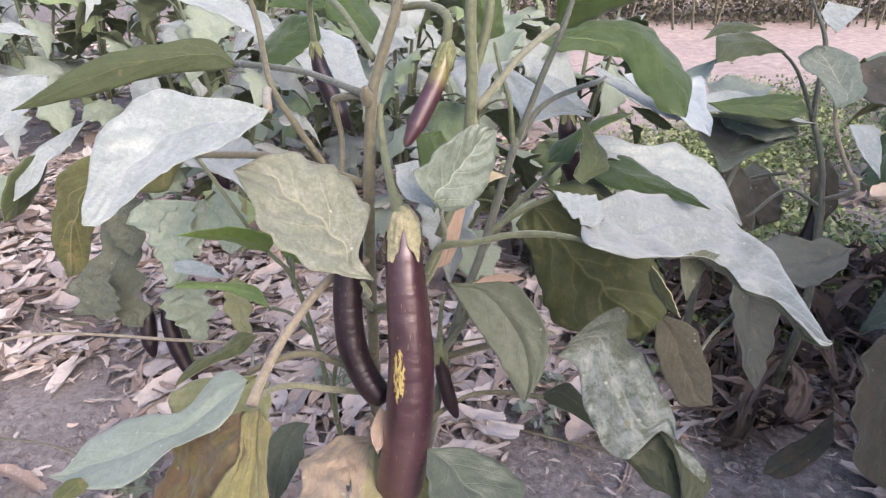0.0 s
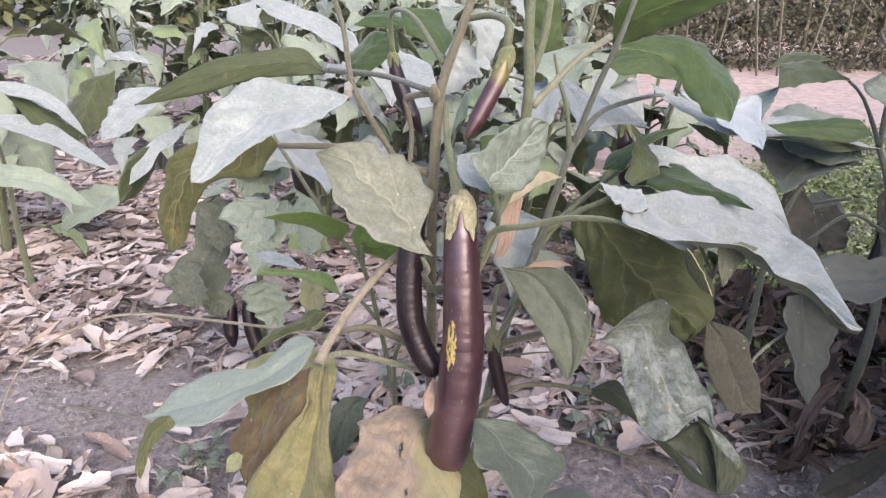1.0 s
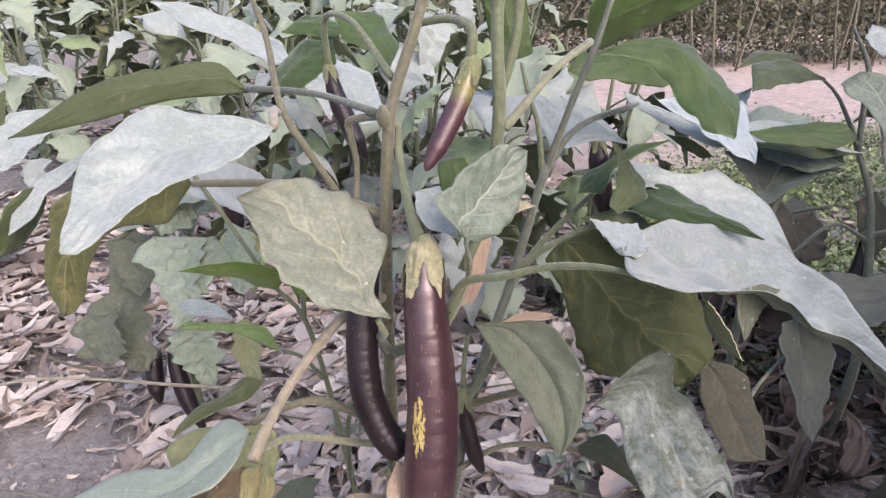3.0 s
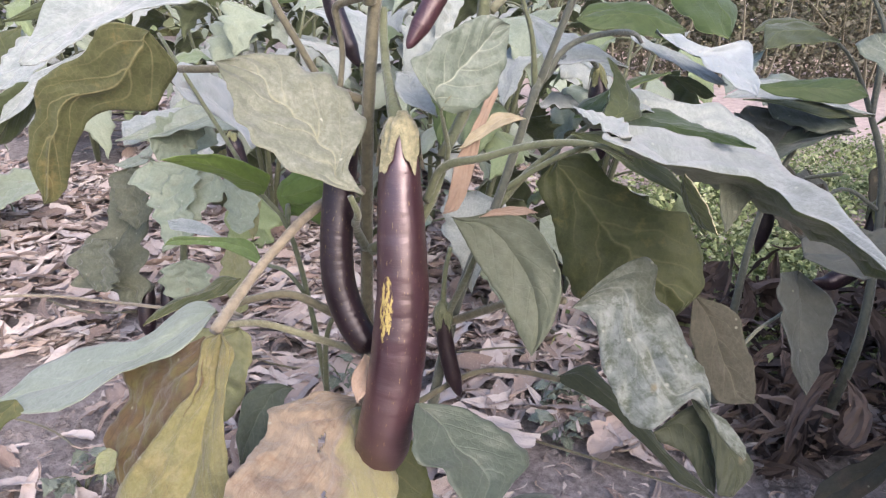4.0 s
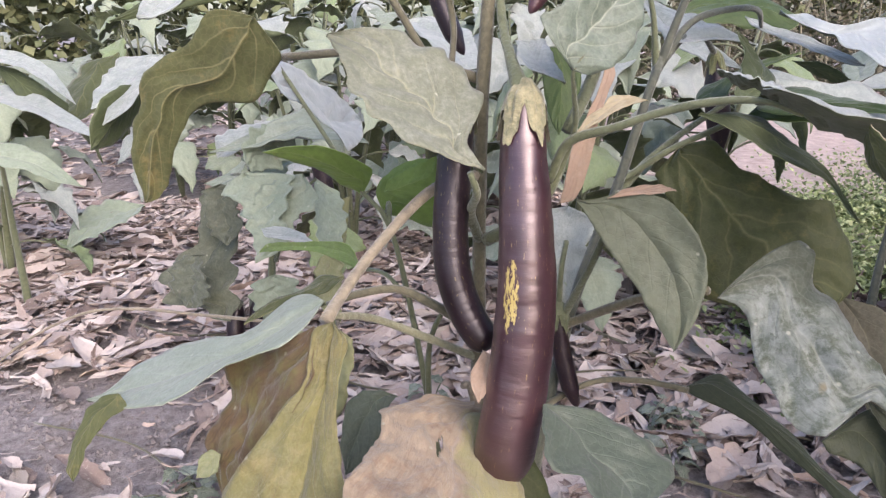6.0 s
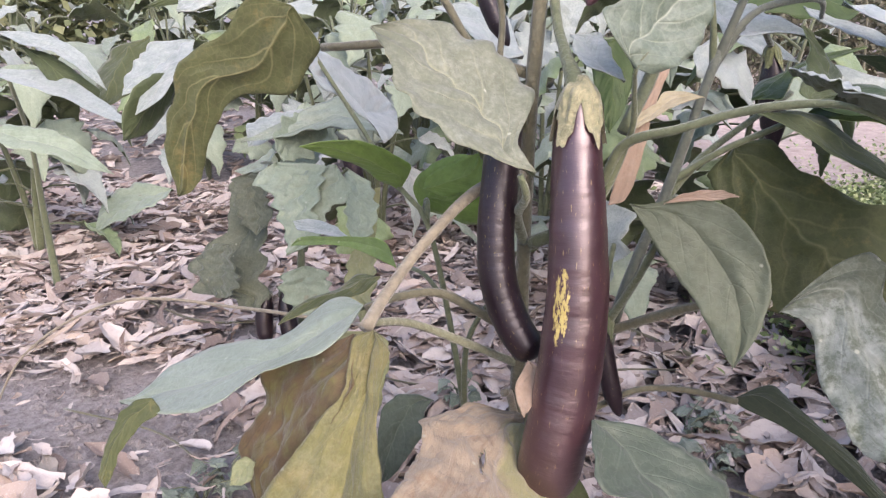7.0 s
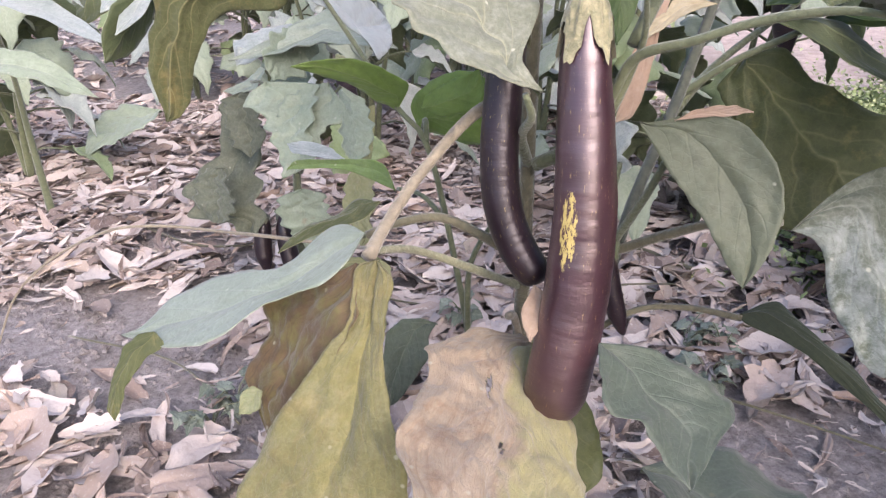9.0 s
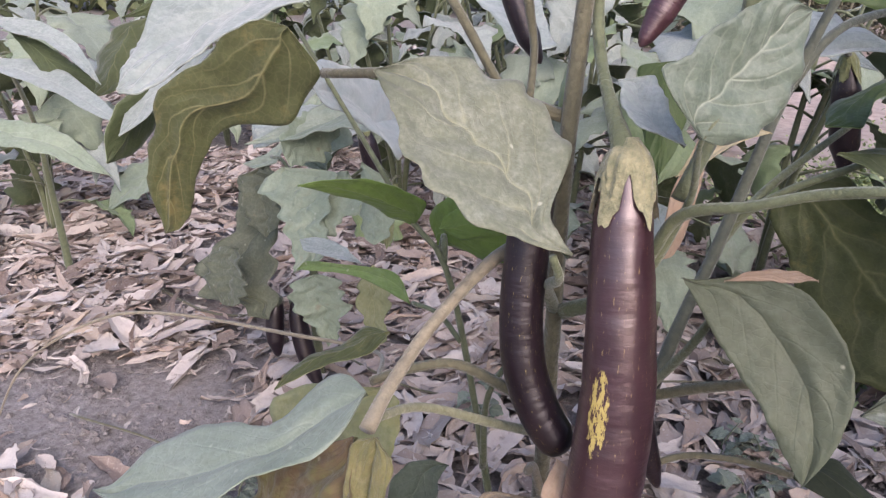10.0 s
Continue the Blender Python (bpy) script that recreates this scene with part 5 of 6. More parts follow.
stalk(plant, [(0.037, 0.715, 0.345), (0.033, 0.705, 0.325), (0.032, 0.705, 0.29)], [0.0022, 0.0022, 0.003], STEM_GREEN, "fruit_stalk")
fruit(plant, [(0.034, 0.671, 0.578), (0.026, 0.664, 0.556), (0.013, 0.655, 0.532), (0.001, 0.647, 0.511)], [0.0055, 0.0072, 0.0074, 0.0075, 0.0068, 0.003], FRUIT_YOUNG, CALYX_GREEN, "young eggplant turning from yellow to purple", collar=1.5)
fruit(plant, [(-0.075, 0.80, 0.56), (-0.07, 0.80, 0.535), (-0.058, 0.795, 0.505), (-0.046, 0.79, 0.482)], [0.004, 0.007, 0.0085, 0.0086, 0.008, 0.003], FRUIT_DARK, CALYX_GREEN, "slim dark eggplant with greenish streaks", collar=0.9)
stalk(plant, [(-0.02, 0.70, 0.565), (-0.05, 0.75, 0.60), (-0.075, 0.795, 0.60), (-0.075, 0.80, 0.56)], [0.003, 0.0025, 0.0025, 0.003], STEM_GREEN, "fruit_stalk")
fruit(plant, [(0.185, 0.885, 0.475), (0.19, 0.884, 0.44), (0.196, 0.88, 0.40), (0.197, 0.878, 0.385)], [0.005, 0.0105, 0.0115, 0.011, 0.003], FRUIT_DARK, CALYX_GREEN, "slim blackish eggplant behind the leaves")
stalk(plant, [(0.109, 0.768, 0.475), (0.15, 0.83, 0.50), (0.185, 0.885, 0.478)], [0.003, 0.0024, 0.0026], STEM_DARK, "fruit_stalk")


# ---- plants behind ----
def stock_leaf(kind, seed, wide):
    """A leaf one metre long on the y axis, to be set at many places."""
    rng = random.Random(seed)
    prof = ([0.13, 0.27, 0.37, 0.40, 0.35, 0.29, 0.31, 0.34, 0.29, 0.21, 0.19, 0.18, 0.12, 0.06] if seed % 2 else
            [0.17, 0.30, 0.37, 0.34, 0.27, 0.26, 0.31, 0.30, 0.22, 0.17, 0.16, 0.12, 0.08, 0.04])
    lw = [wide * p * rng.uniform(0.86, 1.14) for p in prof]
    rw = [-wide * p * rng.uniform(0.86, 1.14) for p in prof[1:] + prof[-1:]]
    bm = leaf_bm((0, 0, 0), (0, 1, 0), (0, 0, 1), lw, rw, sag=0.10, cup=rng.uniform(-0.12, 0.14), ripple=0.06, teeth=0.05, scallop=0.16, seed=seed, nu=26, nv=8, thick=0.005, crumple=0.02)
    for v in bm.verts:
        v.co.z -= 0.28 * v.co.y ** 2
    me = bpy.data.meshes.new("leaf")
    bm.to_mesh(me)
    bm.free()
    # pale and mint stock get the haze-lightened underside
    for m in (LEAF[kind][0], UNDER_HAZED if kind in ("pale", "mint") else LEAF[kind][1]):
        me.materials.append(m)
    for p in me.polygons:
        p.use_smooth = True
    return me


STOCK = {k: [stock_leaf(k, 10 * n + q, 1.0 + 0.12 * q) for q in range(4)] for n, k in enumerate(("pale", "grey", "teal", "green", "oldgreen", "mint"))}


def eggplant(x, y, height, seed, count, kinds, stem_mat=STEM_GREEN, label="leafy eggplant bush in the row behind", spread=0.34, lift=0.12):
    rng = random.Random(seed)
    ob = tagged(new("eggplant_plant"), label, "plant", "eggplant plants")
    ob.location = (x, y, 0)
    tops = []
    for k in range(3):
        a = rng.uniform(0, 6.28)
        r = rng.uniform(0.05, 0.14)
        pts = [(0, 0, -0.02), (0.02 * math.cos(a), 0.02 * math.sin(a), height * 0.3), (r * 0.6 * math.cos(a), r * 0.6 * math.sin(a), height * 0.65), (r * math.cos(a), r * math.sin(a), height)]
        part("stem", tube_bm(pts, [0.008, 0.0065, 0.005, 0.0025], n=10, ring=6), stem_mat, ob)
        tops.append(smooth_path(pts, 20))
    leaves = []
    for k in range(count):
        path = tops[k % 3]
        f = (lift + (1 - lift) * ((k + rng.random()) / count)) ** 0.8
        at = path[min(20, int(f * 20))]
        a = k * 2.4 + rng.uniform(-0.5, 0.5)
        reach = rng.uniform(0.05, 0.12) * (1.25 - 0.5 * f)
        end = at + Vector((math.cos(a) * reach, math.sin(a) * reach, rng.uniform(0.0, 0.05)))
        part("petiole", tube_bm([at, (at + end) / 2 + Vector((0, 0, 0.012)), end], [0.0028, 0.0022, 0.002], n=4, ring=5), stem_mat, ob)
        size = rng.uniform(0.11, 0.19) * (1.1 - 0.35 * f) * spread / 0.34
        droop = rng.uniform(-55, 5) - 15 * (1 - f)
        leaves.append((end, a, size, droop, rng.uniform(-30, 30), rng.choice(kinds), rng.randrange(4)))
    for end, a, size, droop, tilt, kind, q in leaves:
        lf = new("leaf", STOCK[kind][q])
        lf.parent = ob
        lf.matrix_basis = Matrix.Translation(end) @ pose(0, 0, 0, 0, 0, math.degrees(a) - 90) @ pose(0, 0, 0, droop, tilt, 0) @ Matrix.Scale(size, 4)
    return ob


# mostly whitish kinds, whose colour stands for reflected sky
LIGHT = ("pale", "pale", "mint", "mint", "teal", "green")
DEEP = ("green", "green", "grey", "oldgreen")
def rooted(x, y, pts, label, mat=STEM_GREEN):
    ob = tagged(new("eggplant_plant"), label, "plant", "eggplant plants")
    stalk(ob, [(x, y, -0.02), *pts], [0.008, 0.006, 0.004, 0.003], mat, "stem", 8)
    return ob


plant_behind = rooted(-0.33, 1.08, [(-0.33, 1.08, 0.15), (-0.31, 1.09, 0.30), (-0.27, 1.12, 0.42)], "eggplant bush with ragged lobed leaves and dark fruits")
blade(plant_behind, (-0.312, 0.972, 0.346), (-0.282, 0.900, 0.259), (-0.050, -0.778, 0.626), (13, 26, 38, 48, 59, 64, 62, 60, 58, 56, 54, 53, 51, 50, 48, 44, 39, 40, 42, 44, 46, 48, 47, 40, 34, 28), (-10, -19, -25, -31, -37, -41, -26, -15, -14, -13, -12, -11, -10, -8, -7, -6, -5, -4, -3, -2, 0, 0, 0, 0, 0, 0), "mint", seed=49, teeth=0.02, scallop=0.22, nu=64, nv=14)
blade(plant_behind, (-0.406, 1.151, 0.294), (-0.362, 1.003, 0.142), (0.016, -0.714, 0.700), (6, 12, 18, 24, 22, 19, 16, 17, 19, 22, 24, 26, 23, 20, 18, 15, 12, 12, 13, 14, 15, 16, 16, 13, 10, 12, 14, 16, 12, 6), (-18, -37, -42, -43, -44, -44, -42, -39, -39, -46, -48, -45, -43, -41, -63, -78, -85, -88, -91, -95, -94, -86, -87, -91, -90, -80, -53, -32, -29, -25), "moss", seed=50, teeth=0.02, scallop=0.22, nu=64, nv=14)
blade(plant_behind, (-0.295, 1.000, 0.209), (-0.283, 0.985, 0.121), (0.191, -0.963, 0.189), (17, 27, 28, 29, 29, 30, 31, 33, 35, 37, 39, 35, 22, 21, 20, 19, 17, 16, 15, 8), (-28, -33, -35, -36, -37, -38, -39, -36, -34, -31, -29, -26, -22, -18, -14, -12, -9, -7, -5, -2), "mint", seed=51, scallop=0.22, nu=64, nv=14)
blade(plant_behind, (-0.200, 0.900, 0.272), (-0.196, 0.870, 0.194), (0.217, -0.907, 0.361), (6, 13, 18, 18, 18, 18, 18, 18, 19, 18, 17, 15, 14, 12, 13, 14, 15, 16, 12, 6), (-6, -11, -15, -16, -16, -16, -17, -17, -17, -17, -15, -13, -11, -10, -8, -7, -5, -4, -3, -1), "aged", seed=52, scallop=0.22, nu=64, nv=14)
blade(plant_behind, (-0.242, 1.048, 0.392), (-0.350, 0.991, 0.359), (-0.055, -0.420, 0.906), (24, 34, 29, 24, 19, 15, 11, 7, 3, 1, 1, 2, 3, 3), (-19, -30, -34, -37, -40, -43, -44, -45, -47, -48, -49, -51, -52, -54), "pale", seed=53, scallop=0.10, nu=60, nv=14)
blade(plant_behind, (-0.275, 1.148, 0.302), (-0.239, 1.058, 0.225), (0.525, -0.419, 0.741), (13, 27, 37, 38, 38, 39, 39, 39, 38, 35, 31, 28, 25, 17), (-3, -6, -9, -11, -14, -17, -17, -18, -18, -18, -18, -17, -17, -16), "mint", seed=54, scallop=0.22, nu=64, nv=14)
blade(plant_behind, (-0.270, 1.051, 0.398), (-0.303, 0.972, 0.346), (0.750, -0.553, 0.362), (6, 12, 17, 22, 23, 24, 25, 26, 27, 28, 24, 18, 12, 6), (-4, -8, -12, -17, -21, -25, -29, -33, -37, -34, -32, -30, -28, -21), "mint", seed=55, scallop=0.22, nu=64, nv=14)
blade(plant_behind, (-0.318, 1.121, 0.397), (-0.294, 1.061, 0.316), (0.065, -0.793, 0.606), (4, 8, 11, 15, 19, 21, 24, 27, 30, 34, 39, 44, 47, 43, 38, 34, 11, 8, 6, 3), (-7, -15, -22, -27, -32, -36, -41, -44, -46, -47, -48, -50, -50, -48, -46, -45, -43, -39, -30, -17), "mint", seed=97, scallop=0.22, nu=64, nv=14)
blade(plant_behind, (-0.396, 1.020, 0.227), (-0.411, 0.990, 0.165), (-0.397, -0.781, 0.482), (3, 6, 9, 11, 14, 17, 20, 23, 27, 30, 33, 36, 36, 34, 32, 29, 27, 25), (-31, -35, -40, -45, -49, -49, -48, -48, -47, -46, -45, -45, -44, -43, -38, -29, -20, -10), "moss", seed=98, scallop=0.22, nu=64, nv=14)
blade(plant_behind, (-0.386, 1.081, 0.308), (-0.374, 1.049, 0.231), (-0.131, -0.923, 0.361), (14, 28, 33, 31, 30, 28, 26, 25, 24, 25, 26, 27, 27, 28, 28, 21, 14, 7), (-32, -32, -31, -31, -30, -30, -30, -29, -29, -28, -27, -26, -25, -24, -23, -18, -12, -6), "moss", seed=99, scallop=0.22, nu=64, nv=14)
blade(plant_behind, (-0.228, 1.151, 0.274), (-0.242, 1.130, 0.188), (0.092, -0.971, 0.220), (1, 1, 2, 2, 3, 4, 4, 4, 4, 4, 5, 5, 5, 5, 3, 2), (-13, -18, -19, -20, -21, -21, -20, -19, -17, -16, -15, -14, -11, -8, -6, -3), "aged", seed=100, nu=40, nv=12)
blade(plant_behind, (-0.383, 1.200, 0.333), (-0.440, 1.150, 0.293), (-0.070, -0.572, 0.817), (4, 8, 12, 17, 21, 24, 28, 32, 36, 35, 31, 28, 24, 21), (2, 4, 6, 8, 9, 10, 10, 11, 12, 11, 9, 7, 5, 2), "teal", seed=101, nu=40, nv=12)
blade(plant_behind, (-0.241, 0.970, 0.345), (-0.291, 0.930, 0.287), (-0.011, -0.818, 0.575), (15, 31, 39, 40, 41, 43, 42, 34, 30, 32, 34, 36, 38, 32, 25, 19, 13, 6), (-4, -8, -12, -16, -20, -22, -24, -26, -27, -29, -29, -27, -26, -24, -23, -21, -14, -7), "mint", seed=119, scallop=0.12, nu=50, nv=14)
blade(plant_behind, (-0.167, 0.996, 0.376), (-0.350, 0.970, 0.369), (0.037, -0.501, 0.865), (-2, -3, -5, -6, -8, -10, -12, -14, -15, -12, -9, -5, -2, 1, 1, 1, 0, 0), (-16, -31, -42, -52, -61, -65, -69, -73, -71, -63, -55, -47, -40, -34, -27, -20, -13, -7), "teal", seed=120, scallop=0.12, nu=50, nv=14)
stalk(plant_behind, [(-0.32, 1.08, 0.2), (-0.28, 1.06, 0.29), (-0.25, 1.06, 0.32)], [0.003, 0.0025, 0.002])
stalk(plant_behind, [(-0.32, 1.085, 0.24), (-0.36, 1.10, 0.31), (-0.39, 1.13, 0.31)], [0.003, 0.0025, 0.002])
fruit(plant_behind, [(-0.335, 1.03, 0.165), (-0.33, 1.02, 0.12), (-0.318, 1.01, 0.08), (-0.30, 1.0, 0.045)], [0.006, 0.011, 0.012, 0.012, 0.010, 0.004], FRUIT_DARK, STEM_DARK, "dark eggplant hanging low", collar=0.6)
fruit(plant_behind, [(-0.36, 1.03, 0.16), (-0.363, 1.02, 0.12), (-0.358, 1.01, 0.085)], [0.006, 0.011, 0.012, 0.011, 0.004], FRUIT_DARK, STEM_DARK, "dark eggplant hanging low", collar=0.6)
fruit(plant_behind, [(-0.312, 1.30, 0.31), (-0.303, 1.30, 0.27), (-0.292, 1.295, 0.22)], [0.008, 0.014, 0.015, 0.013, 0.004], FRUIT_DARK, CALYX_GREEN, "shiny dark eggplant", collar=0.6)
plant_beside = rooted(-0.9, 1.35, [(-0.9, 1.35, 0.15), (-0.86, 1.3, 0.30), (-0.8, 1.2, 0.42)], "eggplant bush with pale drooping leaves beside the path")
blade(plant_beside, (-0.805, 1.648, 0.133), (-0.923, 1.520, 0.065), (-0.098, -0.394, 0.914), (11, 22, 33, 37, 34, 32, 29, 27, 23, 16, 10, 4, 1, 1), (-34, -68, -89, -93, -97, -102, -106, -104, -97, -89, -82, -66, -44, -22), "mint", seed=56, scallop=0.10, nu=60, nv=14)
blade(plant_beside, (-0.595, 1.253, 0.472), (-0.629, 1.134, 0.380), (0.084, 0.594, -0.800), (19, 38, 50, 49, 49, 49, 48, 48, 42, 36, 29, 22, 15, 7), (-5, -11, -16, -21, -26, -29, -32, -35, -38, -38, -36, -34, -32, -19), "oldgreen", seed=57)
blade(plant_beside, (-0.447, 1.088, 0.475), (-0.506, 1.006, 0.415), (-0.119, -0.530, 0.840), (8, 16, 24, 27, 26, 26, 25, 25, 24, 23, 22, 21, 19, 10), (-29, -43, -45, -46, -48, -46, -42, -39, -36, -33, -30, -26, -17, -9), "pale", seed=58, scallop=0.10, nu=60, nv=14)
blade(plant_beside, (-0.810, 1.871, 0.401), (-0.907, 1.848, 0.427), (0.316, -0.298, 0.901), (2, 3, 5, 6, 8, 10, 11, 12, 13, 14, 14, 10, 7, 3), (-5, -11, -16, -22, -27, -33, -38, -43, -38, -33, -28, -23, -15, -8), "pale", seed=59, scallop=0.10, nu=60, nv=14)
blade(plant_beside, (-0.726, 1.057, 0.441), (-0.465, 0.955, 0.385), (0.044, -0.392, 0.919), (8, 17, 25, 33, 34, 35, 36, 33, 29, 25, 22, 17, 11, 6), (-1, -2, -3, -4, -2, -1, 0, 2, 1, 0, -1, -2, -2, -1), "pale", seed=60)
blade(plant_beside, (-0.691, 1.003, 0.366), (-0.516, 0.980, 0.325), (0.133, -0.508, 0.851), (27, 29, 30, 32, 33, 34, 35, 36, 36, 36, 35, 34, 33, 31, 27, 24, 20, 17, 14, 10, 7, 3), (-2, -5, -7, -10, -12, -12, -10, -8, -6, -5, -4, -4, -4, -3, -4, -4, -4, -4, -4, -3, -2, -1), "mint", seed=102, scallop=0.10, nu=60, nv=14)
blade(plant_beside, (-0.693, 1.057, 0.486), (-0.521, 1.000, 0.422), (0.133, -0.536, 0.834), (7, 13, 20, 26, 28, 30, 33, 35, 34, 34, 33, 33, 31, 28, 25, 21, 18, 14, 9, 5), (0, 0, 0, -1, -1, 1, 5, 8, 11, 11, 10, 10, 10, 9, 7, 6, 5, 3, 2, 1), "pale", seed=103, scallop=0.10, nu=60, nv=14)
blade(plant_beside, (-0.664, 1.061, 0.467), (-0.564, 1.025, 0.391), (-0.144, 0.809, -0.569), (1, 1, 2, 3, 3, 4, 5, 6, 7, 7, 8, 9, 5, 2, 0, 0, 0, 0), (-4, -8, -12, -16, -18, -20, -21, -23, -24, -25, -25, -26, -26, -27, -28, -29, -29, -22), "green", seed=104, nu=44, nv=14)
# dull, slate and umber blades here have their shade painted in
plant_shaded = rooted(0.42, 0.98, [(0.42, 0.98, 0.15), (0.44, 1.0, 0.30), (0.5, 1.03, 0.42)], "eggplant bush in deep shade, with shade put into its leaf colours", STEM_DARK)
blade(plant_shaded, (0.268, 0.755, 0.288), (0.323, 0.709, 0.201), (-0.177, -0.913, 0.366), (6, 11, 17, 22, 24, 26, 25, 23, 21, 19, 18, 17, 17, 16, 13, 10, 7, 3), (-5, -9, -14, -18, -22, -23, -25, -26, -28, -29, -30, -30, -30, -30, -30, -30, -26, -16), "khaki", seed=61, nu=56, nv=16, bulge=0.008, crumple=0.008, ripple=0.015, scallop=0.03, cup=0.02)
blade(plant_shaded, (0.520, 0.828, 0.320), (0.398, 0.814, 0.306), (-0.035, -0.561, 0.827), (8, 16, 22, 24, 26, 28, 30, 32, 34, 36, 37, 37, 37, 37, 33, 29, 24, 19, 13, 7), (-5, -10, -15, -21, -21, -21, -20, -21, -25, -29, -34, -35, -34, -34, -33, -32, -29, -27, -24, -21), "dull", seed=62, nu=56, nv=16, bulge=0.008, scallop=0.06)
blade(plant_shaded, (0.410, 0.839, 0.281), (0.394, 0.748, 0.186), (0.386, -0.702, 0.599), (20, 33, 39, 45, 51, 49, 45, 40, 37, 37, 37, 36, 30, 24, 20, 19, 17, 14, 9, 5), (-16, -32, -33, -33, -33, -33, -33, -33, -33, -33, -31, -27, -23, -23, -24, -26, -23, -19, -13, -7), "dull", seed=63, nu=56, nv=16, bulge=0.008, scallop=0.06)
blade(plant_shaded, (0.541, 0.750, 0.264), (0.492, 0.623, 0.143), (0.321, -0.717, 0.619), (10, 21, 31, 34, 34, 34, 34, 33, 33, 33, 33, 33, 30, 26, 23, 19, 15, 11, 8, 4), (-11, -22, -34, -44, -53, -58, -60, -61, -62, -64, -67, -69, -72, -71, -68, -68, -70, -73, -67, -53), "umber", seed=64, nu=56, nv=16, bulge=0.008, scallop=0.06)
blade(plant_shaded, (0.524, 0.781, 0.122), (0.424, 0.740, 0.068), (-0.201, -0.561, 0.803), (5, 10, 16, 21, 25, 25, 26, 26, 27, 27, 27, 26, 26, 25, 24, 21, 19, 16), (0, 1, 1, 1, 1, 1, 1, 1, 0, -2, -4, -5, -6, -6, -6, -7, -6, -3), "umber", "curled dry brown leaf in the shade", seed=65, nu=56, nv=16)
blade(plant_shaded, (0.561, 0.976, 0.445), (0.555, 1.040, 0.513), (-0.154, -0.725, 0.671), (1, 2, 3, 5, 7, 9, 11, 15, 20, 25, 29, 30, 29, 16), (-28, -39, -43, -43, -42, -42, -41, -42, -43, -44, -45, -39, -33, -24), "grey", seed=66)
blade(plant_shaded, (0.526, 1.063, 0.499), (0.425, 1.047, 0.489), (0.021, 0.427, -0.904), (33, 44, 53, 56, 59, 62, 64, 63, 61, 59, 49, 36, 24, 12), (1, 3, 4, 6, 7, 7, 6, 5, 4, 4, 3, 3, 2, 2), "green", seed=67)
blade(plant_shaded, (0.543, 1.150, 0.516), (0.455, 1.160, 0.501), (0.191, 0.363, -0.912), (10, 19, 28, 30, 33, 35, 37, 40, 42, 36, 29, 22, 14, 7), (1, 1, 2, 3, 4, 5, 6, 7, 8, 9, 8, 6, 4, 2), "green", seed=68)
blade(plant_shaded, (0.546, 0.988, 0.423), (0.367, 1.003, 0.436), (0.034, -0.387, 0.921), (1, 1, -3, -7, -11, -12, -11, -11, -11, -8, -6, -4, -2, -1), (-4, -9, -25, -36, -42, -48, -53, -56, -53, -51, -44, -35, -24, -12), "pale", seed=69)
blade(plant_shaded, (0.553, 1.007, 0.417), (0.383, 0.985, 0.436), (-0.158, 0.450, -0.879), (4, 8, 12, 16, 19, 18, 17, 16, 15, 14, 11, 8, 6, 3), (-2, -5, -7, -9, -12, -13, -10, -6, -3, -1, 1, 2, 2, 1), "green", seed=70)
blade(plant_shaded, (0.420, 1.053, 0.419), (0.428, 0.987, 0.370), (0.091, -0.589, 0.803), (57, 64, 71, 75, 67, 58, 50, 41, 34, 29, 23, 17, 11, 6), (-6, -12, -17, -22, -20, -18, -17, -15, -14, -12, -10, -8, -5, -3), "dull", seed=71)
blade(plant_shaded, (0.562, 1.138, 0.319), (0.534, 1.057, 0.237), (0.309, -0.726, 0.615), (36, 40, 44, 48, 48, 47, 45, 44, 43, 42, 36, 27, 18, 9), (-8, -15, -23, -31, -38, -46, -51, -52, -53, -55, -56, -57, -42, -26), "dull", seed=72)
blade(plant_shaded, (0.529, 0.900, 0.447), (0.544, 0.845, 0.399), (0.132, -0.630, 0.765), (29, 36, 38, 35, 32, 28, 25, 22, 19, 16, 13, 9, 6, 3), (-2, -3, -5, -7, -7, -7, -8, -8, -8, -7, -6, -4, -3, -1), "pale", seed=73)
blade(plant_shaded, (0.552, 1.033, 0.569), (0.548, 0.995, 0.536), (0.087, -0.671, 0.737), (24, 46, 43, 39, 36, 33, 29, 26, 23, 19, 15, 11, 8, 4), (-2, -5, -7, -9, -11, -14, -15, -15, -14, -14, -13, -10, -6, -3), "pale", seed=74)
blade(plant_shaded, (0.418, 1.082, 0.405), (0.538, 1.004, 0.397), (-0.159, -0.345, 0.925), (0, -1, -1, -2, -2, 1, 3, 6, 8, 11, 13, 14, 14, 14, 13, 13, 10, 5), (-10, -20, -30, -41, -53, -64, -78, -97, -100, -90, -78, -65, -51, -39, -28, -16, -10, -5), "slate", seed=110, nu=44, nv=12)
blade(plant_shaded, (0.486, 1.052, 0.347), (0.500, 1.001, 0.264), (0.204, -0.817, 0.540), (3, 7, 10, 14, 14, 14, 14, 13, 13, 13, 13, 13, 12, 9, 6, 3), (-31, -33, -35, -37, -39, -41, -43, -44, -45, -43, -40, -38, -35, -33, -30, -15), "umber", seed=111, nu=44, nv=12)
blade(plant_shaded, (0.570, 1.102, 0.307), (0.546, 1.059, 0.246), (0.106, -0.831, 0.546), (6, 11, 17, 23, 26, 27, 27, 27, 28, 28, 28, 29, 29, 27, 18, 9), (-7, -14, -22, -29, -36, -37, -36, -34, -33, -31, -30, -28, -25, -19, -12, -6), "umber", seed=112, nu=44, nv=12)
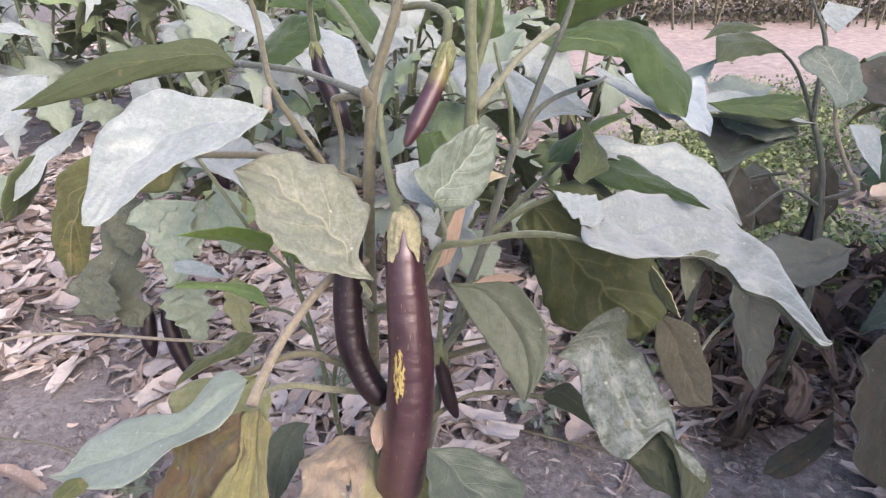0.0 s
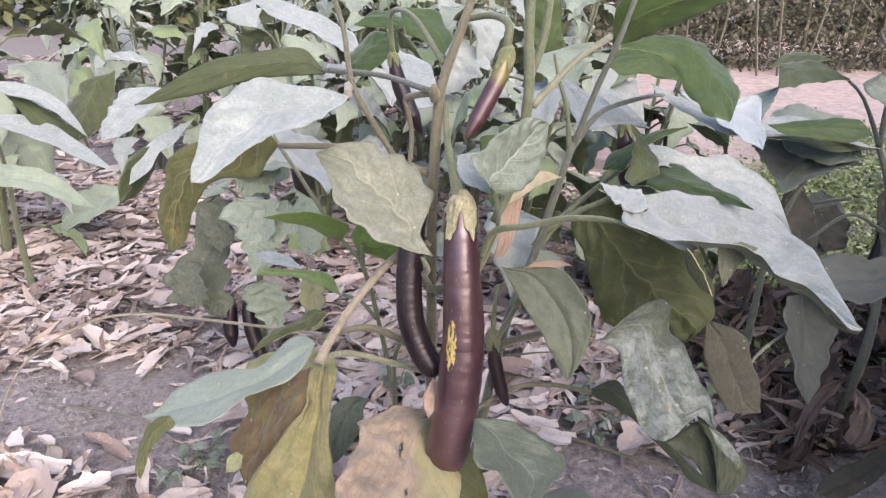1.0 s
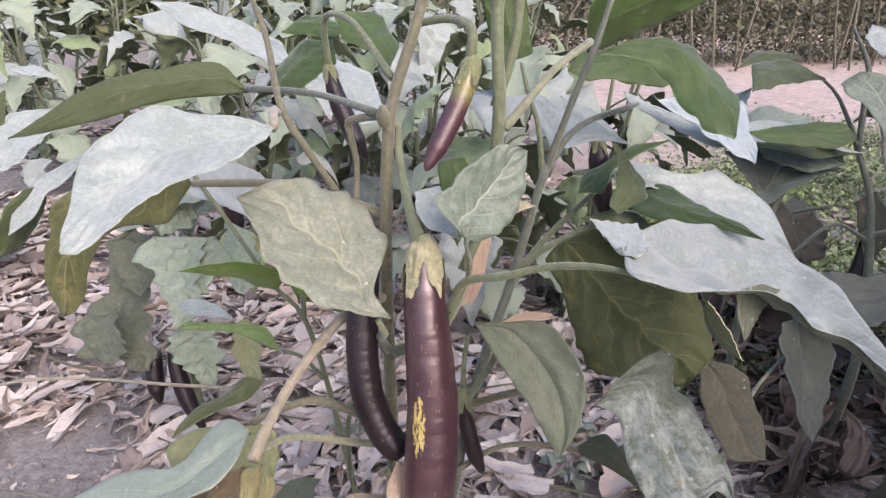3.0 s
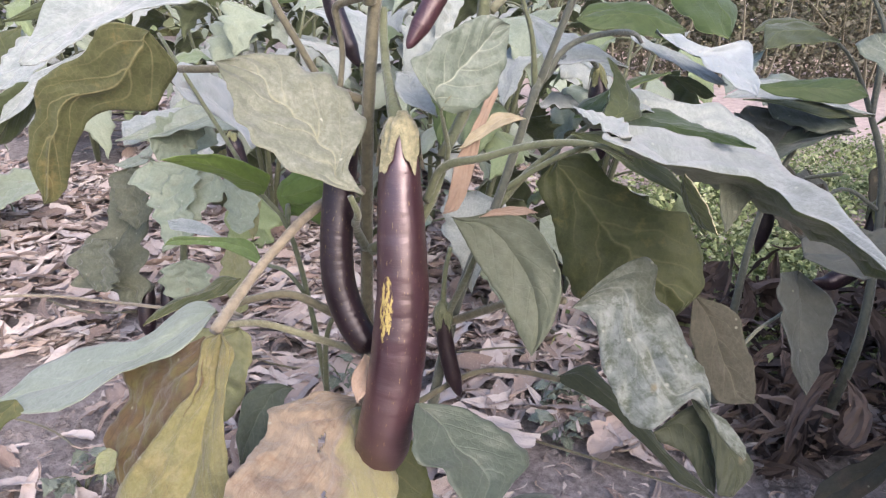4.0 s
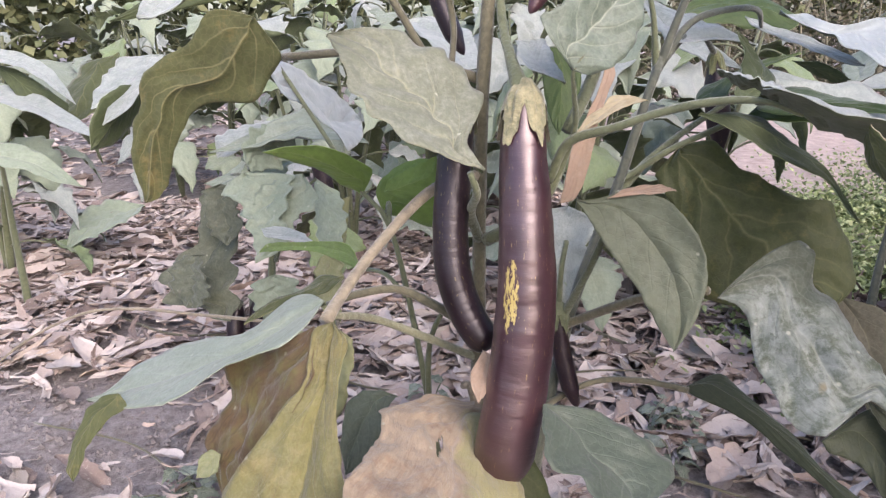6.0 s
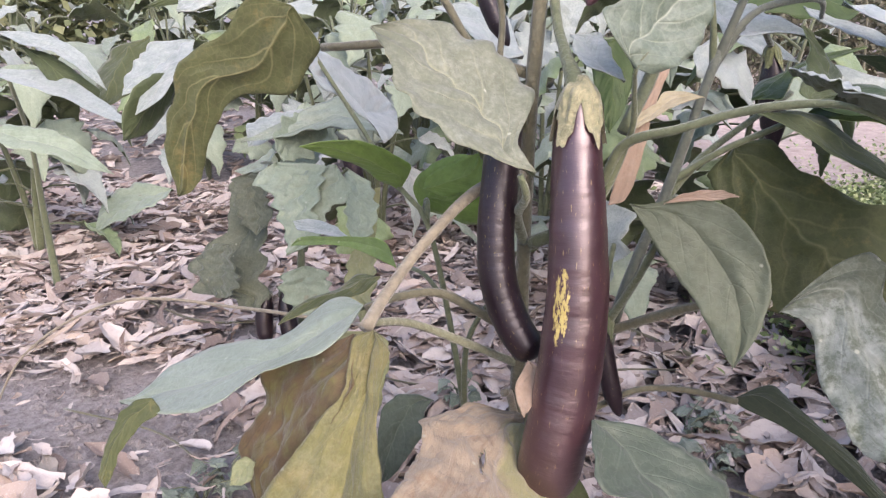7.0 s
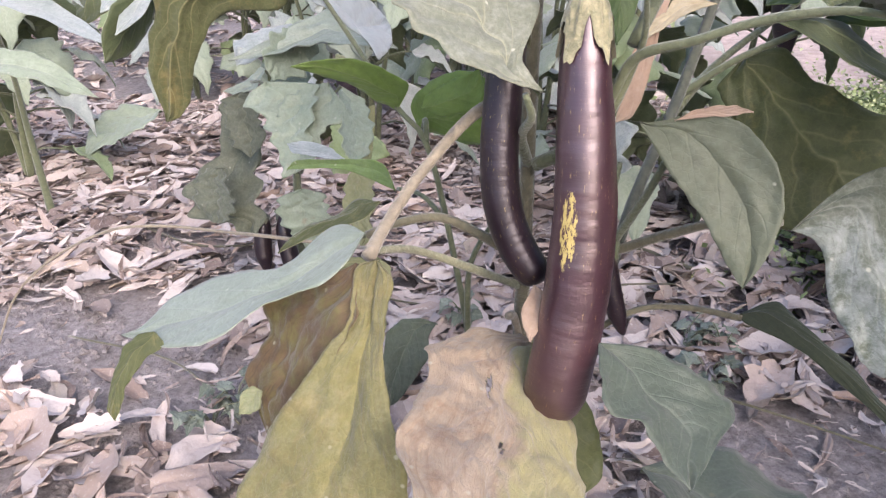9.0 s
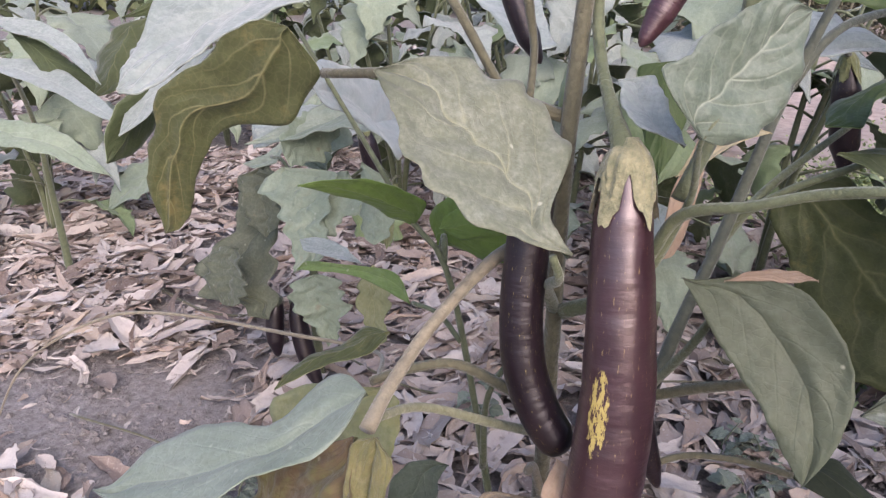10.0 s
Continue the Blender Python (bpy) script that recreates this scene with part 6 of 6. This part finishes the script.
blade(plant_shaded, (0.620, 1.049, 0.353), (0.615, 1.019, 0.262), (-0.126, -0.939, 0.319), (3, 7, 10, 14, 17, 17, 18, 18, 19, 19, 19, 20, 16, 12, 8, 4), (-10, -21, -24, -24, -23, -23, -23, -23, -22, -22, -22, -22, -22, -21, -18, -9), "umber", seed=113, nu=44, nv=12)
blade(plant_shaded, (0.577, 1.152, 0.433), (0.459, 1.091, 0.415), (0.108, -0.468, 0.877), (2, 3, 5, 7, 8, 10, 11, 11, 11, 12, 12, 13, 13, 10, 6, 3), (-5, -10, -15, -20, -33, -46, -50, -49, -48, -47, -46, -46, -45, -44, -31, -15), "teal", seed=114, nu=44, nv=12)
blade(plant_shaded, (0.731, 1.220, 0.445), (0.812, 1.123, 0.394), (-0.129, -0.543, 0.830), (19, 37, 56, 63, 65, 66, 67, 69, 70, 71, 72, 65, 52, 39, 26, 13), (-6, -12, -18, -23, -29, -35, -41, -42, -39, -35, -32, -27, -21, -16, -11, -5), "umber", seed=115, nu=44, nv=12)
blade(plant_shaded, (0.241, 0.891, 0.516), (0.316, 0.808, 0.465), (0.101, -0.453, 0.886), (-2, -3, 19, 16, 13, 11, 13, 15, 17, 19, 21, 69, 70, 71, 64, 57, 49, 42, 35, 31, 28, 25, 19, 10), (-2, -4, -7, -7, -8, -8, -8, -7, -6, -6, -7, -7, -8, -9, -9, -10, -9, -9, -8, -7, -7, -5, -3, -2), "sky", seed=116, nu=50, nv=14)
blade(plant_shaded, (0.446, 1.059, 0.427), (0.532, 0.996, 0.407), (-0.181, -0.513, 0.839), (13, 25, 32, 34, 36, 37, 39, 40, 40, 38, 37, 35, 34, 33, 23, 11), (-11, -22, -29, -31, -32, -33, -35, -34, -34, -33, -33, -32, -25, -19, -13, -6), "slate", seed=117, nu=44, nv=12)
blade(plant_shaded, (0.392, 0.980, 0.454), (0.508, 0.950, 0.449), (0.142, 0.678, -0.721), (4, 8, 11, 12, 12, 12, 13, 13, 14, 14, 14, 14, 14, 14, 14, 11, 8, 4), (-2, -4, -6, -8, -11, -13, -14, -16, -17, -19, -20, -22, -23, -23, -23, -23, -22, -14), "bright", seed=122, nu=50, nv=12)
stalk(plant_shaded, [(0.311, 0.740, 0.226), (0.332, 0.770, 0.227), (0.361, 0.800, 0.231), (0.415, 0.850, 0.229)], [0.0016, 0.002, 0.002, 0.0022], STEM_LIGHT)
stalk(plant_shaded, [(0.55, 0.95, -0.02), (0.575, 0.95, 0.15), (0.592, 1.01, 0.33), (0.58, 1.05, 0.413), (0.559, 1.077, 0.473), (0.533, 1.077, 0.497)], [0.008, 0.007, 0.006, 0.005, 0.004, 0.002], STEM_DARK, "stem", 8)
stalk(plant_shaded, [(0.58, 1.048, 0.41), (0.592, 1.073, 0.466), (0.60, 1.093, 0.511), (0.58, 1.111, 0.56)], [0.0045, 0.004, 0.0035, 0.002], STEM_DARK, "stem", 7)
stalk(plant_shaded, [(0.594, 1.0, 0.31), (0.607, 0.96, 0.34), (0.595, 0.973, 0.368), (0.581, 0.991, 0.407), (0.579, 1.007, 0.443), (0.575, 1.03, 0.49)], [0.003, 0.004, 0.0032, 0.003, 0.0026, 0.001], STEM_PALE)
stalk(plant_shaded, [(0.59, 1.0, 0.30), (0.53, 0.99, 0.33), (0.47, 0.97, 0.30)], [0.003, 0.0024, 0.002], STEM_DARK)
fruit(plant_shaded, [(0.60, 1.02, 0.30), (0.60, 1.015, 0.26), (0.585, 1.01, 0.22), (0.55, 1.0, 0.20), (0.52, 0.99, 0.205)], [0.006, 0.012, 0.014, 0.014, 0.012, 0.004], FRUIT_DARK, CALYX_GREEN, "dark crescent-shaped eggplant in the shade")
fruit(plant_shaded, [(0.475, 1.06, 0.30), (0.476, 1.056, 0.26), (0.473, 1.056, 0.215)], [0.005, 0.011, 0.012, 0.009, 0.002], FRUIT_DARK, CALYX_GREEN, "small dark hanging eggplant")
stalk(plant_shaded, [(0.55, 1.03, 0.34), (0.51, 1.05, 0.325), (0.475, 1.06, 0.298)], [0.003, 0.0025, 0.0025], STEM_DARK, "fruit_stalk")

# rows of plants at the back: place, height, number of leaves
near_row = [(-1.08, 1.55, 0.5, 30), (-1.05, 2.35, 0.55, 28), (-1.75, 2.1, 0.6, 26), (-0.62, 2.25, 0.55, 24), (-1.35, 2.75, 0.6, 24), (0.02, 1.75, 0.55, 26), (-0.22, 2.5, 0.6, 24), (-2.3, 2.9, 0.65, 24), (-0.8, 3.2, 0.6, 24), (-1.8, 3.6, 0.65, 24), (0.05, 3.3, 0.55, 22), (-2.8, 3.8, 0.7, 22), (-1.1, 4.2, 0.65, 22), (-0.3, 4.1, 0.6, 22), (-2.2, 4.7, 0.7, 22)]
far_row = [(0.35, 1.5, 0.5, 20), (-0.35, 1.72, 0.5, 24), (0.1, 1.38, 0.52, 24), (-0.12, 2.05, 0.55, 24), (-0.95, 2.55, 0.55, 24), (-0.45, 2.95, 0.6, 24), (-1.6, 3.1, 0.6, 24), (-3.3, 3.2, 0.65, 24), (-2.9, 2.4, 0.6, 24), (0.3, 2.35, 0.68, 28), (0.02, 2.25, 0.68, 28), (-0.32, 2.15, 0.64, 28), (0.42, 2.9, 0.68, 26), (-0.7, 2.7, 0.66, 26), (0.15, 2.8, 0.7, 26)]
for n, (x, y, h, c) in enumerate(near_row + far_row):
    eggplant(x, y, h, 40 + n, c, LIGHT)
# bushes added mostly out of view, to shade the lower right
for n, (x, y, h, c) in enumerate([(0.86, 0.82, 0.52, 46), (1.0, 0.62, 0.5, 40), (1.25, 1.1, 0.55, 26), (1.45, 1.75, 0.6, 26), (1.9, 2.3, 0.6, 22)]):
    eggplant(x, y, h, 80 + n, c, DEEP, STEM_DARK, "dark green eggplant bush added beside the view to cast shade", 0.44)

# unseen tall bushes, added right of the camera to block sun and sky
for n, (x, y, h, c) in enumerate([(0.76, 0.10, 0.80, 60), (0.92, -0.22, 0.88, 60), (0.98, 0.52, 0.84, 56), (1.36, 0.2, 1.0, 56), (1.35, -0.33, 1.0, 56)]):
    eggplant(x, y, h, 120 + n, c, DEEP, STEM_DARK, "tall dense eggplant bush, unseen, added to shade the right side", 0.46, 0.3)


# ---- brush and weeds in the distance ----
def brush(name, spots, seed, n, low, high, size, mat, label, category):
    """Many small leaves and thin sticks, as one mass."""
    rng = random.Random(seed)
    verts, faces = [], []
    for x, y, w, d in spots:
        for _ in range(n):
            p = Vector((x + rng.gauss(0, w), y + rng.gauss(0, d), rng.uniform(low, high) * rng.uniform(0.4, 1)))
            a, b = rng.uniform(0, 6.28), rng.uniform(-0.9, 0.9)
            along = Vector((math.cos(a) * math.cos(b), math.sin(a) * math.cos(b), math.sin(b))) * size * rng.uniform(0.6, 1.4)
            across = along.cross(Vector((rng.uniform(-1, 1), rng.uniform(-1, 1), rng.uniform(0.2, 1)))).normalized() * along.length * 0.28
            bend = Vector((0, 0, -0.15 * along.length))
            k = len(verts)
            verts += [p, p + along * 0.45 + across, p + along + bend, p + along * 0.45 - across, p + along * 0.5 + bend * -0.5]
            faces += [(k, k + 1, k + 4), (k + 1, k + 2, k + 4), (k + 2, k + 3, k + 4), (k + 3, k, k + 4)]
    me = bpy.data.meshes.new(name)
    me.from_pydata(verts, [], faces)
    me.materials.append(mat)
    return tagged(new(name, me), label, category, kind="stuff")


def plain_leaf(name, a, b, c):
    m, nodes, links, bsdf = node_material(name)
    geo = nodes.new("ShaderNodeNewGeometry").outputs["Random Per Island"]
    links.new(ramp_node(nodes, links, geo, (0.1, a), (0.5, b), (0.95, c)), bsdf.inputs["Base Color"])
    bsdf.inputs["Roughness"].default_value = 0.7
    return m


WEED = plain_leaf("weed_green", (0.10, 0.14, 0.055), (0.24, 0.30, 0.12), (0.42, 0.46, 0.26))
BRUSH = plain_leaf("brush_brown", (0.08, 0.078, 0.055), (0.11, 0.105, 0.072), (0.155, 0.14, 0.10))
TREE = plain_leaf("far_foliage", (0.05, 0.065, 0.03), (0.10, 0.12, 0.055), (0.17, 0.18, 0.09))
brush("weeds", [(0.95, 2.05, 0.16, 0.14), (1.25, 2.2, 0.2, 0.15), (0.55, 1.25, 0.10, 0.10), (0.62, 1.9, 0.15, 0.1), (0.68, 1.38, 0.12, 0.12), (0.82, 1.6, 0.14, 0.12), (0.95, 1.3, 0.14, 0.12), (0.75, 1.15, 0.10, 0.08), (1.6, 2.6, 0.25, 0.2)], 5, 3600, 0.0, 0.07, 0.016, WEED, "low bright green weeds between the rows", "weeds")
brush("brush", [(0.6 + 0.55 * k, 4.9 + 0.12 * (k % 3), 0.35, 0.15) for k in range(9)], 6, 3200, 0.0, 0.9, 0.035, BRUSH, "dry brown brush at the end of the plot", "brush")
brush("trees", [(-6 + 1.0 * k, 7.2 + 0.4 * (k % 3), 0.6, 0.4) for k in range(15)], 7, 1500, 0.0, 3.2, 0.16, TREE, "dark band of trees and bushes beyond the plot", "trees")


def sticks():
    rng = random.Random(9)
    bm = bmesh.new()
    for _ in range(45):
        x, y = rng.uniform(0.3, 5.0), rng.uniform(4.5, 5.2)
        h = rng.uniform(0.5, 1.3)
        tube_bm([(x, y, -0.02), (x + rng.uniform(-0.1, 0.1), y, h * 0.6), (x + rng.uniform(-0.25, 0.25), y, h)], [0.009, 0.007, 0.003], n=4, ring=5, bm=bm)
    return tagged(part("dry_sticks", bm, STEM, None), "dry upright sticks standing among brown brush", "sticks", kind="stuff")


sticks()


# ---- fallen leaves ----
def litter_shape(seed):
    """A curled dry leaf, about 1 unit long."""
    rng = random.Random(seed)
    w, curl, fold, twist = rng.choice((0.10, 0.14, 0.18, 0.22, 0.27)) * rng.uniform(0.85, 1.15), rng.uniform(-0.25, 0.4), rng.choice((0.1, 0.15, 0.25, 0.4, 0.8)), rng.uniform(-0.7, 0.7)
    sway, off, snap = rng.uniform(-0.5, 0.5), Vector((seed * 2.3, 0, 0)), rng.choice((0.0, 0.0, 0.12, 0.3))
    verts, faces = [], []
    rows, cols = 10, 6
    for i in range(rows + 1):
        u = i / rows
        half = w * (math.sin(math.pi * min(0.995, snap + u * (0.96 - snap) + 0.02)) ** 0.8)
        for k in range(cols + 1):
            v = 2 * k / cols - 1
            a = v * fold
            edge = 1 + 0.55 * noise.noise(off + Vector((u * 6, 3 if v > 0 else -3, 1))) * abs(v)
            x, z = half * edge * math.sin(a) / max(0.4, fold), half * (1 - math.cos(a)) / max(0.4, fold)
            c, s = math.cos(twist * (u - 0.5)), math.sin(twist * (u - 0.5))
            bumpy = 0.07 * noise.noise(off + Vector((u * 4, v * 2, 3))) + 0.035 * noise.noise(off + Vector((u * 11, v * 4, 8))) - 0.02 * max(0, 1 - 4 * abs(v))
            along = u - 0.5 + 0.04 * noise.noise(off + Vector((u * 3, v * 3, 6))) * (1 if 0 < i < rows else 2)
            verts.append((c * x - s * z + sway * (u - 0.5) ** 2 * 2, along, s * x + c * z + curl * (u - 0.5) ** 2 + bumpy))
    for i in range(rows):
        for k in range(cols):
            a = (cols + 1) * i + k
            faces.append((a, a + 1, a + cols + 2, a + cols + 1))
    return verts, faces


SHAPES = [litter_shape(s) for s in range(36)]


def litter():
    rng = random.Random(21)
    verts, faces = [], []
    meshes = []
    for vs, fs in SHAPES:
        me = bpy.data.meshes.new("dry_leaf")
        me.from_pydata(vs, [], fs)
        me.materials.append(LITTER)
        for p in me.polygons:
            p.use_smooth = True
        meshes.append(me)
    picked = 0
    n = 0
    while n < 24000:
        near = n < 19000
        x, y = (rng.uniform(-1.8, 1.3), rng.uniform(0.4, 2.2)) if near else (rng.uniform(-3.2, 0.5), rng.uniform(1.9, 5.0))
        cover = 0.78 + 0.9 * noise.noise(Vector((x * 1.5, y * 1.5, 4))) + 0.35 * noise.noise(Vector((x * 5, y * 5, 8)))
        if -0.45 < x < 0.4 and y > 0.95:
            cover += 0.35
        bare = False
        if 0.12 < x < 0.6 and y < 0.97 + 0.05 * math.sin(x * 19):
            bare = y < 0.89 + 0.04 * math.sin(x * 13)
            cover -= 0.35
        if -1.1 < x < -0.42 and 0.80 < y < 1.08:
            bare = noise.noise(Vector((x * 3.5, y * 3.5, 11))) > 0.10
        if x > 0.55 and y > 1.3:
            cover -= 0.6
        cover *= min(1.0, max(0.0, (x + 1.75 + 0.3 * math.sin(y * 7)) * 2.5)) if near else min(1.0, max(0.0, (0.6 - x) * 3, 0))
        n += 1
        if rng.random() > cover:
            continue
        size = (rng.uniform(0.055, 0.115) if rng.random() < 0.5 else rng.uniform(0.014, 0.055)) * (1 if near else 1.2)
        if bare:
            if rng.random() < 0.25:
                continue
            size = rng.uniform(0.006, 0.022) if rng.random() < 0.94 else size * 0.9
        z = 0.004 + 0.018 * noise.noise(Vector((x * 2.3, y * 2.3, 0))) + rng.uniform(0, 0.006 if bare else 0.02)
        m = pose(x, y, z, rng.gauss(0, 10), rng.gauss(0, 12), rng.uniform(0, 360)) @ Matrix.Scale(size, 4)
        k = rng.randrange(len(SHAPES))
        if picked < 300 and -1.0 < x < 0.5 and 0.75 < y < 1.35 and rng.random() < 0.3:
            lf = new("dry_leaf", meshes[k])
            lf.parent = GROUND
            lf.matrix_basis = m
            picked += 1
            continue
        vs, fs = SHAPES[k]
        base = len(verts)
        verts += [m @ Vector(v) for v in vs]
        faces += [tuple(base + q for q in f) for f in fs]
    me = bpy.data.meshes.new("leaf_litter")
    me.from_pydata(verts, [], faces)
    me.materials.append(LITTER)
    for p in me.polygons:
        p.use_smooth = True
    tagged(new("leaf_litter", me), "pale brown dry leaves littering the soil", "leaf litter", kind="stuff")


litter()


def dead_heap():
    """Dead leaves heaped under the shaded bushes, their brown darkened to add shade."""
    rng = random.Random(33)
    m, nodes, links, bsdf = node_material("leaf_dead_shaded")
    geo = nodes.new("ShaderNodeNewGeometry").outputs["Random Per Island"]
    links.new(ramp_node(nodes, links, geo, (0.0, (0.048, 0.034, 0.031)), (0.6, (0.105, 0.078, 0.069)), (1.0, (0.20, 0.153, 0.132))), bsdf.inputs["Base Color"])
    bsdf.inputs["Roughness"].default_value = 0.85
    verts, faces = [], []
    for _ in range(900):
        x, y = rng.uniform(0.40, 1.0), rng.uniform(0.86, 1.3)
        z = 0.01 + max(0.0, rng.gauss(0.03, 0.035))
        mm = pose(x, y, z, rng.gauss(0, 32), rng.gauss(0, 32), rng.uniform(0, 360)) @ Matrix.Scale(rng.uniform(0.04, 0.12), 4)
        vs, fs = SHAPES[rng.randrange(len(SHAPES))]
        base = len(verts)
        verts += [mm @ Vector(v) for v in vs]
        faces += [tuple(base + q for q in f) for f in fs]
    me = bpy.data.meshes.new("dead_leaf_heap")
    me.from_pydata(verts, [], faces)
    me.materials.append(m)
    tagged(new("dead_leaf_heap", me), "heap of dark brown dead leaves, darkened further for the shade", "leaf litter", kind="stuff")


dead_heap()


def crumbs():
    """Small clods and grains on the bare patches of soil."""
    rng = random.Random(77)
    verts, faces = [], []
    for _ in range(6500):
        x, y = (rng.uniform(-0.95, -0.2), rng.uniform(0.6, 1.15)) if rng.random() < 0.55 else (rng.uniform(0.0, 0.6), rng.uniform(0.65, 1.1))
        r = rng.uniform(0.0012, 0.0045) if rng.random() < 0.93 else rng.uniform(0.005, 0.009)
        z = 0.018 * noise.noise(Vector((x * 2.3, y * 2.3, 0))) + 0.012 * noise.noise(Vector((x * 9, y * 9, 3))) - 0.004
        k = len(verts)
        ring = [(1, 0, 0), (0, 1, 0), (-1, 0, 0), (0, -1, 0), (0, 0, 0.8), (0, 0, -0.8)]
        a = rng.uniform(0, 1.5)
        for p in ring:
            q = rng.uniform(0.7, 1.3) * r
            verts.append((x + (p[0] * math.cos(a) - p[1] * math.sin(a)) * q, y + (p[0] * math.sin(a) + p[1] * math.cos(a)) * q, z + p[2] * q))
        for u in range(4):
            w = (u + 1) % 4
            faces += [(k + u, k + w, k + 4), (k + w, k + u, k + 5)]
    me = bpy.data.meshes.new("soil_crumbs")
    me.from_pydata(verts, [], faces)
    me.materials.append(SOIL)
    tagged(new("soil_crumbs", me), "small grey clods of dry sandy soil", "soil", kind="stuff")


crumbs()


# ---- small things on the soil ----
def sprig(x, y, seed, height=0.05):
    """A little weed with soft grey-green leaves."""
    rng = random.Random(seed)
    ob = tagged(new("weed"), "small grey-green weed sprouting from the soil", "weed", "small weeds")
    ob.location = (x, y, 0)
    for k in range(5):
        a = rng.uniform(0, 6.28)
        r = rng.uniform(0.012, 0.035)
        h = height * rng.uniform(0.4, 1.0)
        end = (r * math.cos(a), r * math.sin(a), h)
        stalk(ob, [(0, 0, -0.008), (end[0] * 0.4, end[1] * 0.4, h * 0.7), end], [0.0012, 0.001, 0.0008], STEM_GREEN, "stem", 5, 0.0)
        for q in range(3):
            at = Vector(end) * (0.55 + 0.22 * q)
            b2 = a + (q - 1) * 1.2 + rng.uniform(-0.4, 0.4)
            lf = new("leaf", STOCK["teal" if k % 2 else "grey"][q])
            lf.parent = ob
            lf.matrix_basis = Matrix.Translation(at) @ pose(0, 0, 0, 0, 0, math.degrees(b2) - 90) @ pose(0, 0, 0, rng.uniform(-25, 15), rng.uniform(-30, 30), 0) @ Matrix.Scale(rng.uniform(0.016, 0.028), 4)
    return ob


for n, (x, y, h) in enumerate([(0.20, 0.93, 0.05), (0.225, 0.97, 0.045), (0.18, 0.99, 0.05), (-0.37, 0.815, 0.045), (-0.35, 0.84, 0.04), (-0.10, 1.02, 0.05)]):
    sprig(x, y, 300 + n, h)


def fallen_stick(pts, thick, label="thin dry stick lying on the leaf litter"):
    ob = part("stick", tube_bm(pts, [thick, thick * 0.85, thick * 0.6], n=14, ring=7, knots=0.3), STEM, None)
    return tagged(ob, label, "stick", "fallen sticks")


fallen_stick([(0.10, 1.33, 0.018), (0.173, 1.23, 0.022), (0.29, 1.14, 0.014)], 0.006, "grey dry stick lying on the leaf litter")
fallen_stick([(0.02, 0.765, 0.02), (0.10, 0.76, 0.022), (0.20, 0.74, 0.014)], 0.0024)
fallen_stick([(0.10, 0.93, 0.012), (0.24, 0.86, 0.014), (0.36, 0.80, 0.01)], 0.0022)
fallen_stick([(-0.62, 0.95, 0.014), (-0.45, 0.90, 0.016), (-0.33, 0.80, 0.01)], 0.0018)
fallen_stick([(-0.70, 1.30, 0.016), (-0.55, 1.22, 0.018), (-0.42, 1.25, 0.014)], 0.0028)
fallen_stick([(0.16, 1.13, 0.014), (0.28, 1.02, 0.016), (0.38, 0.97, 0.012)], 0.002)
fallen_stick([(0.06, 1.09, 0.03), (0.13, 1.10, 0.034), (0.20, 1.12, 0.026)], 0.0018)
fallen_stick([(-0.30, 1.12, 0.018), (-0.20, 1.06, 0.02), (-0.08, 1.05, 0.014)], 0.002)
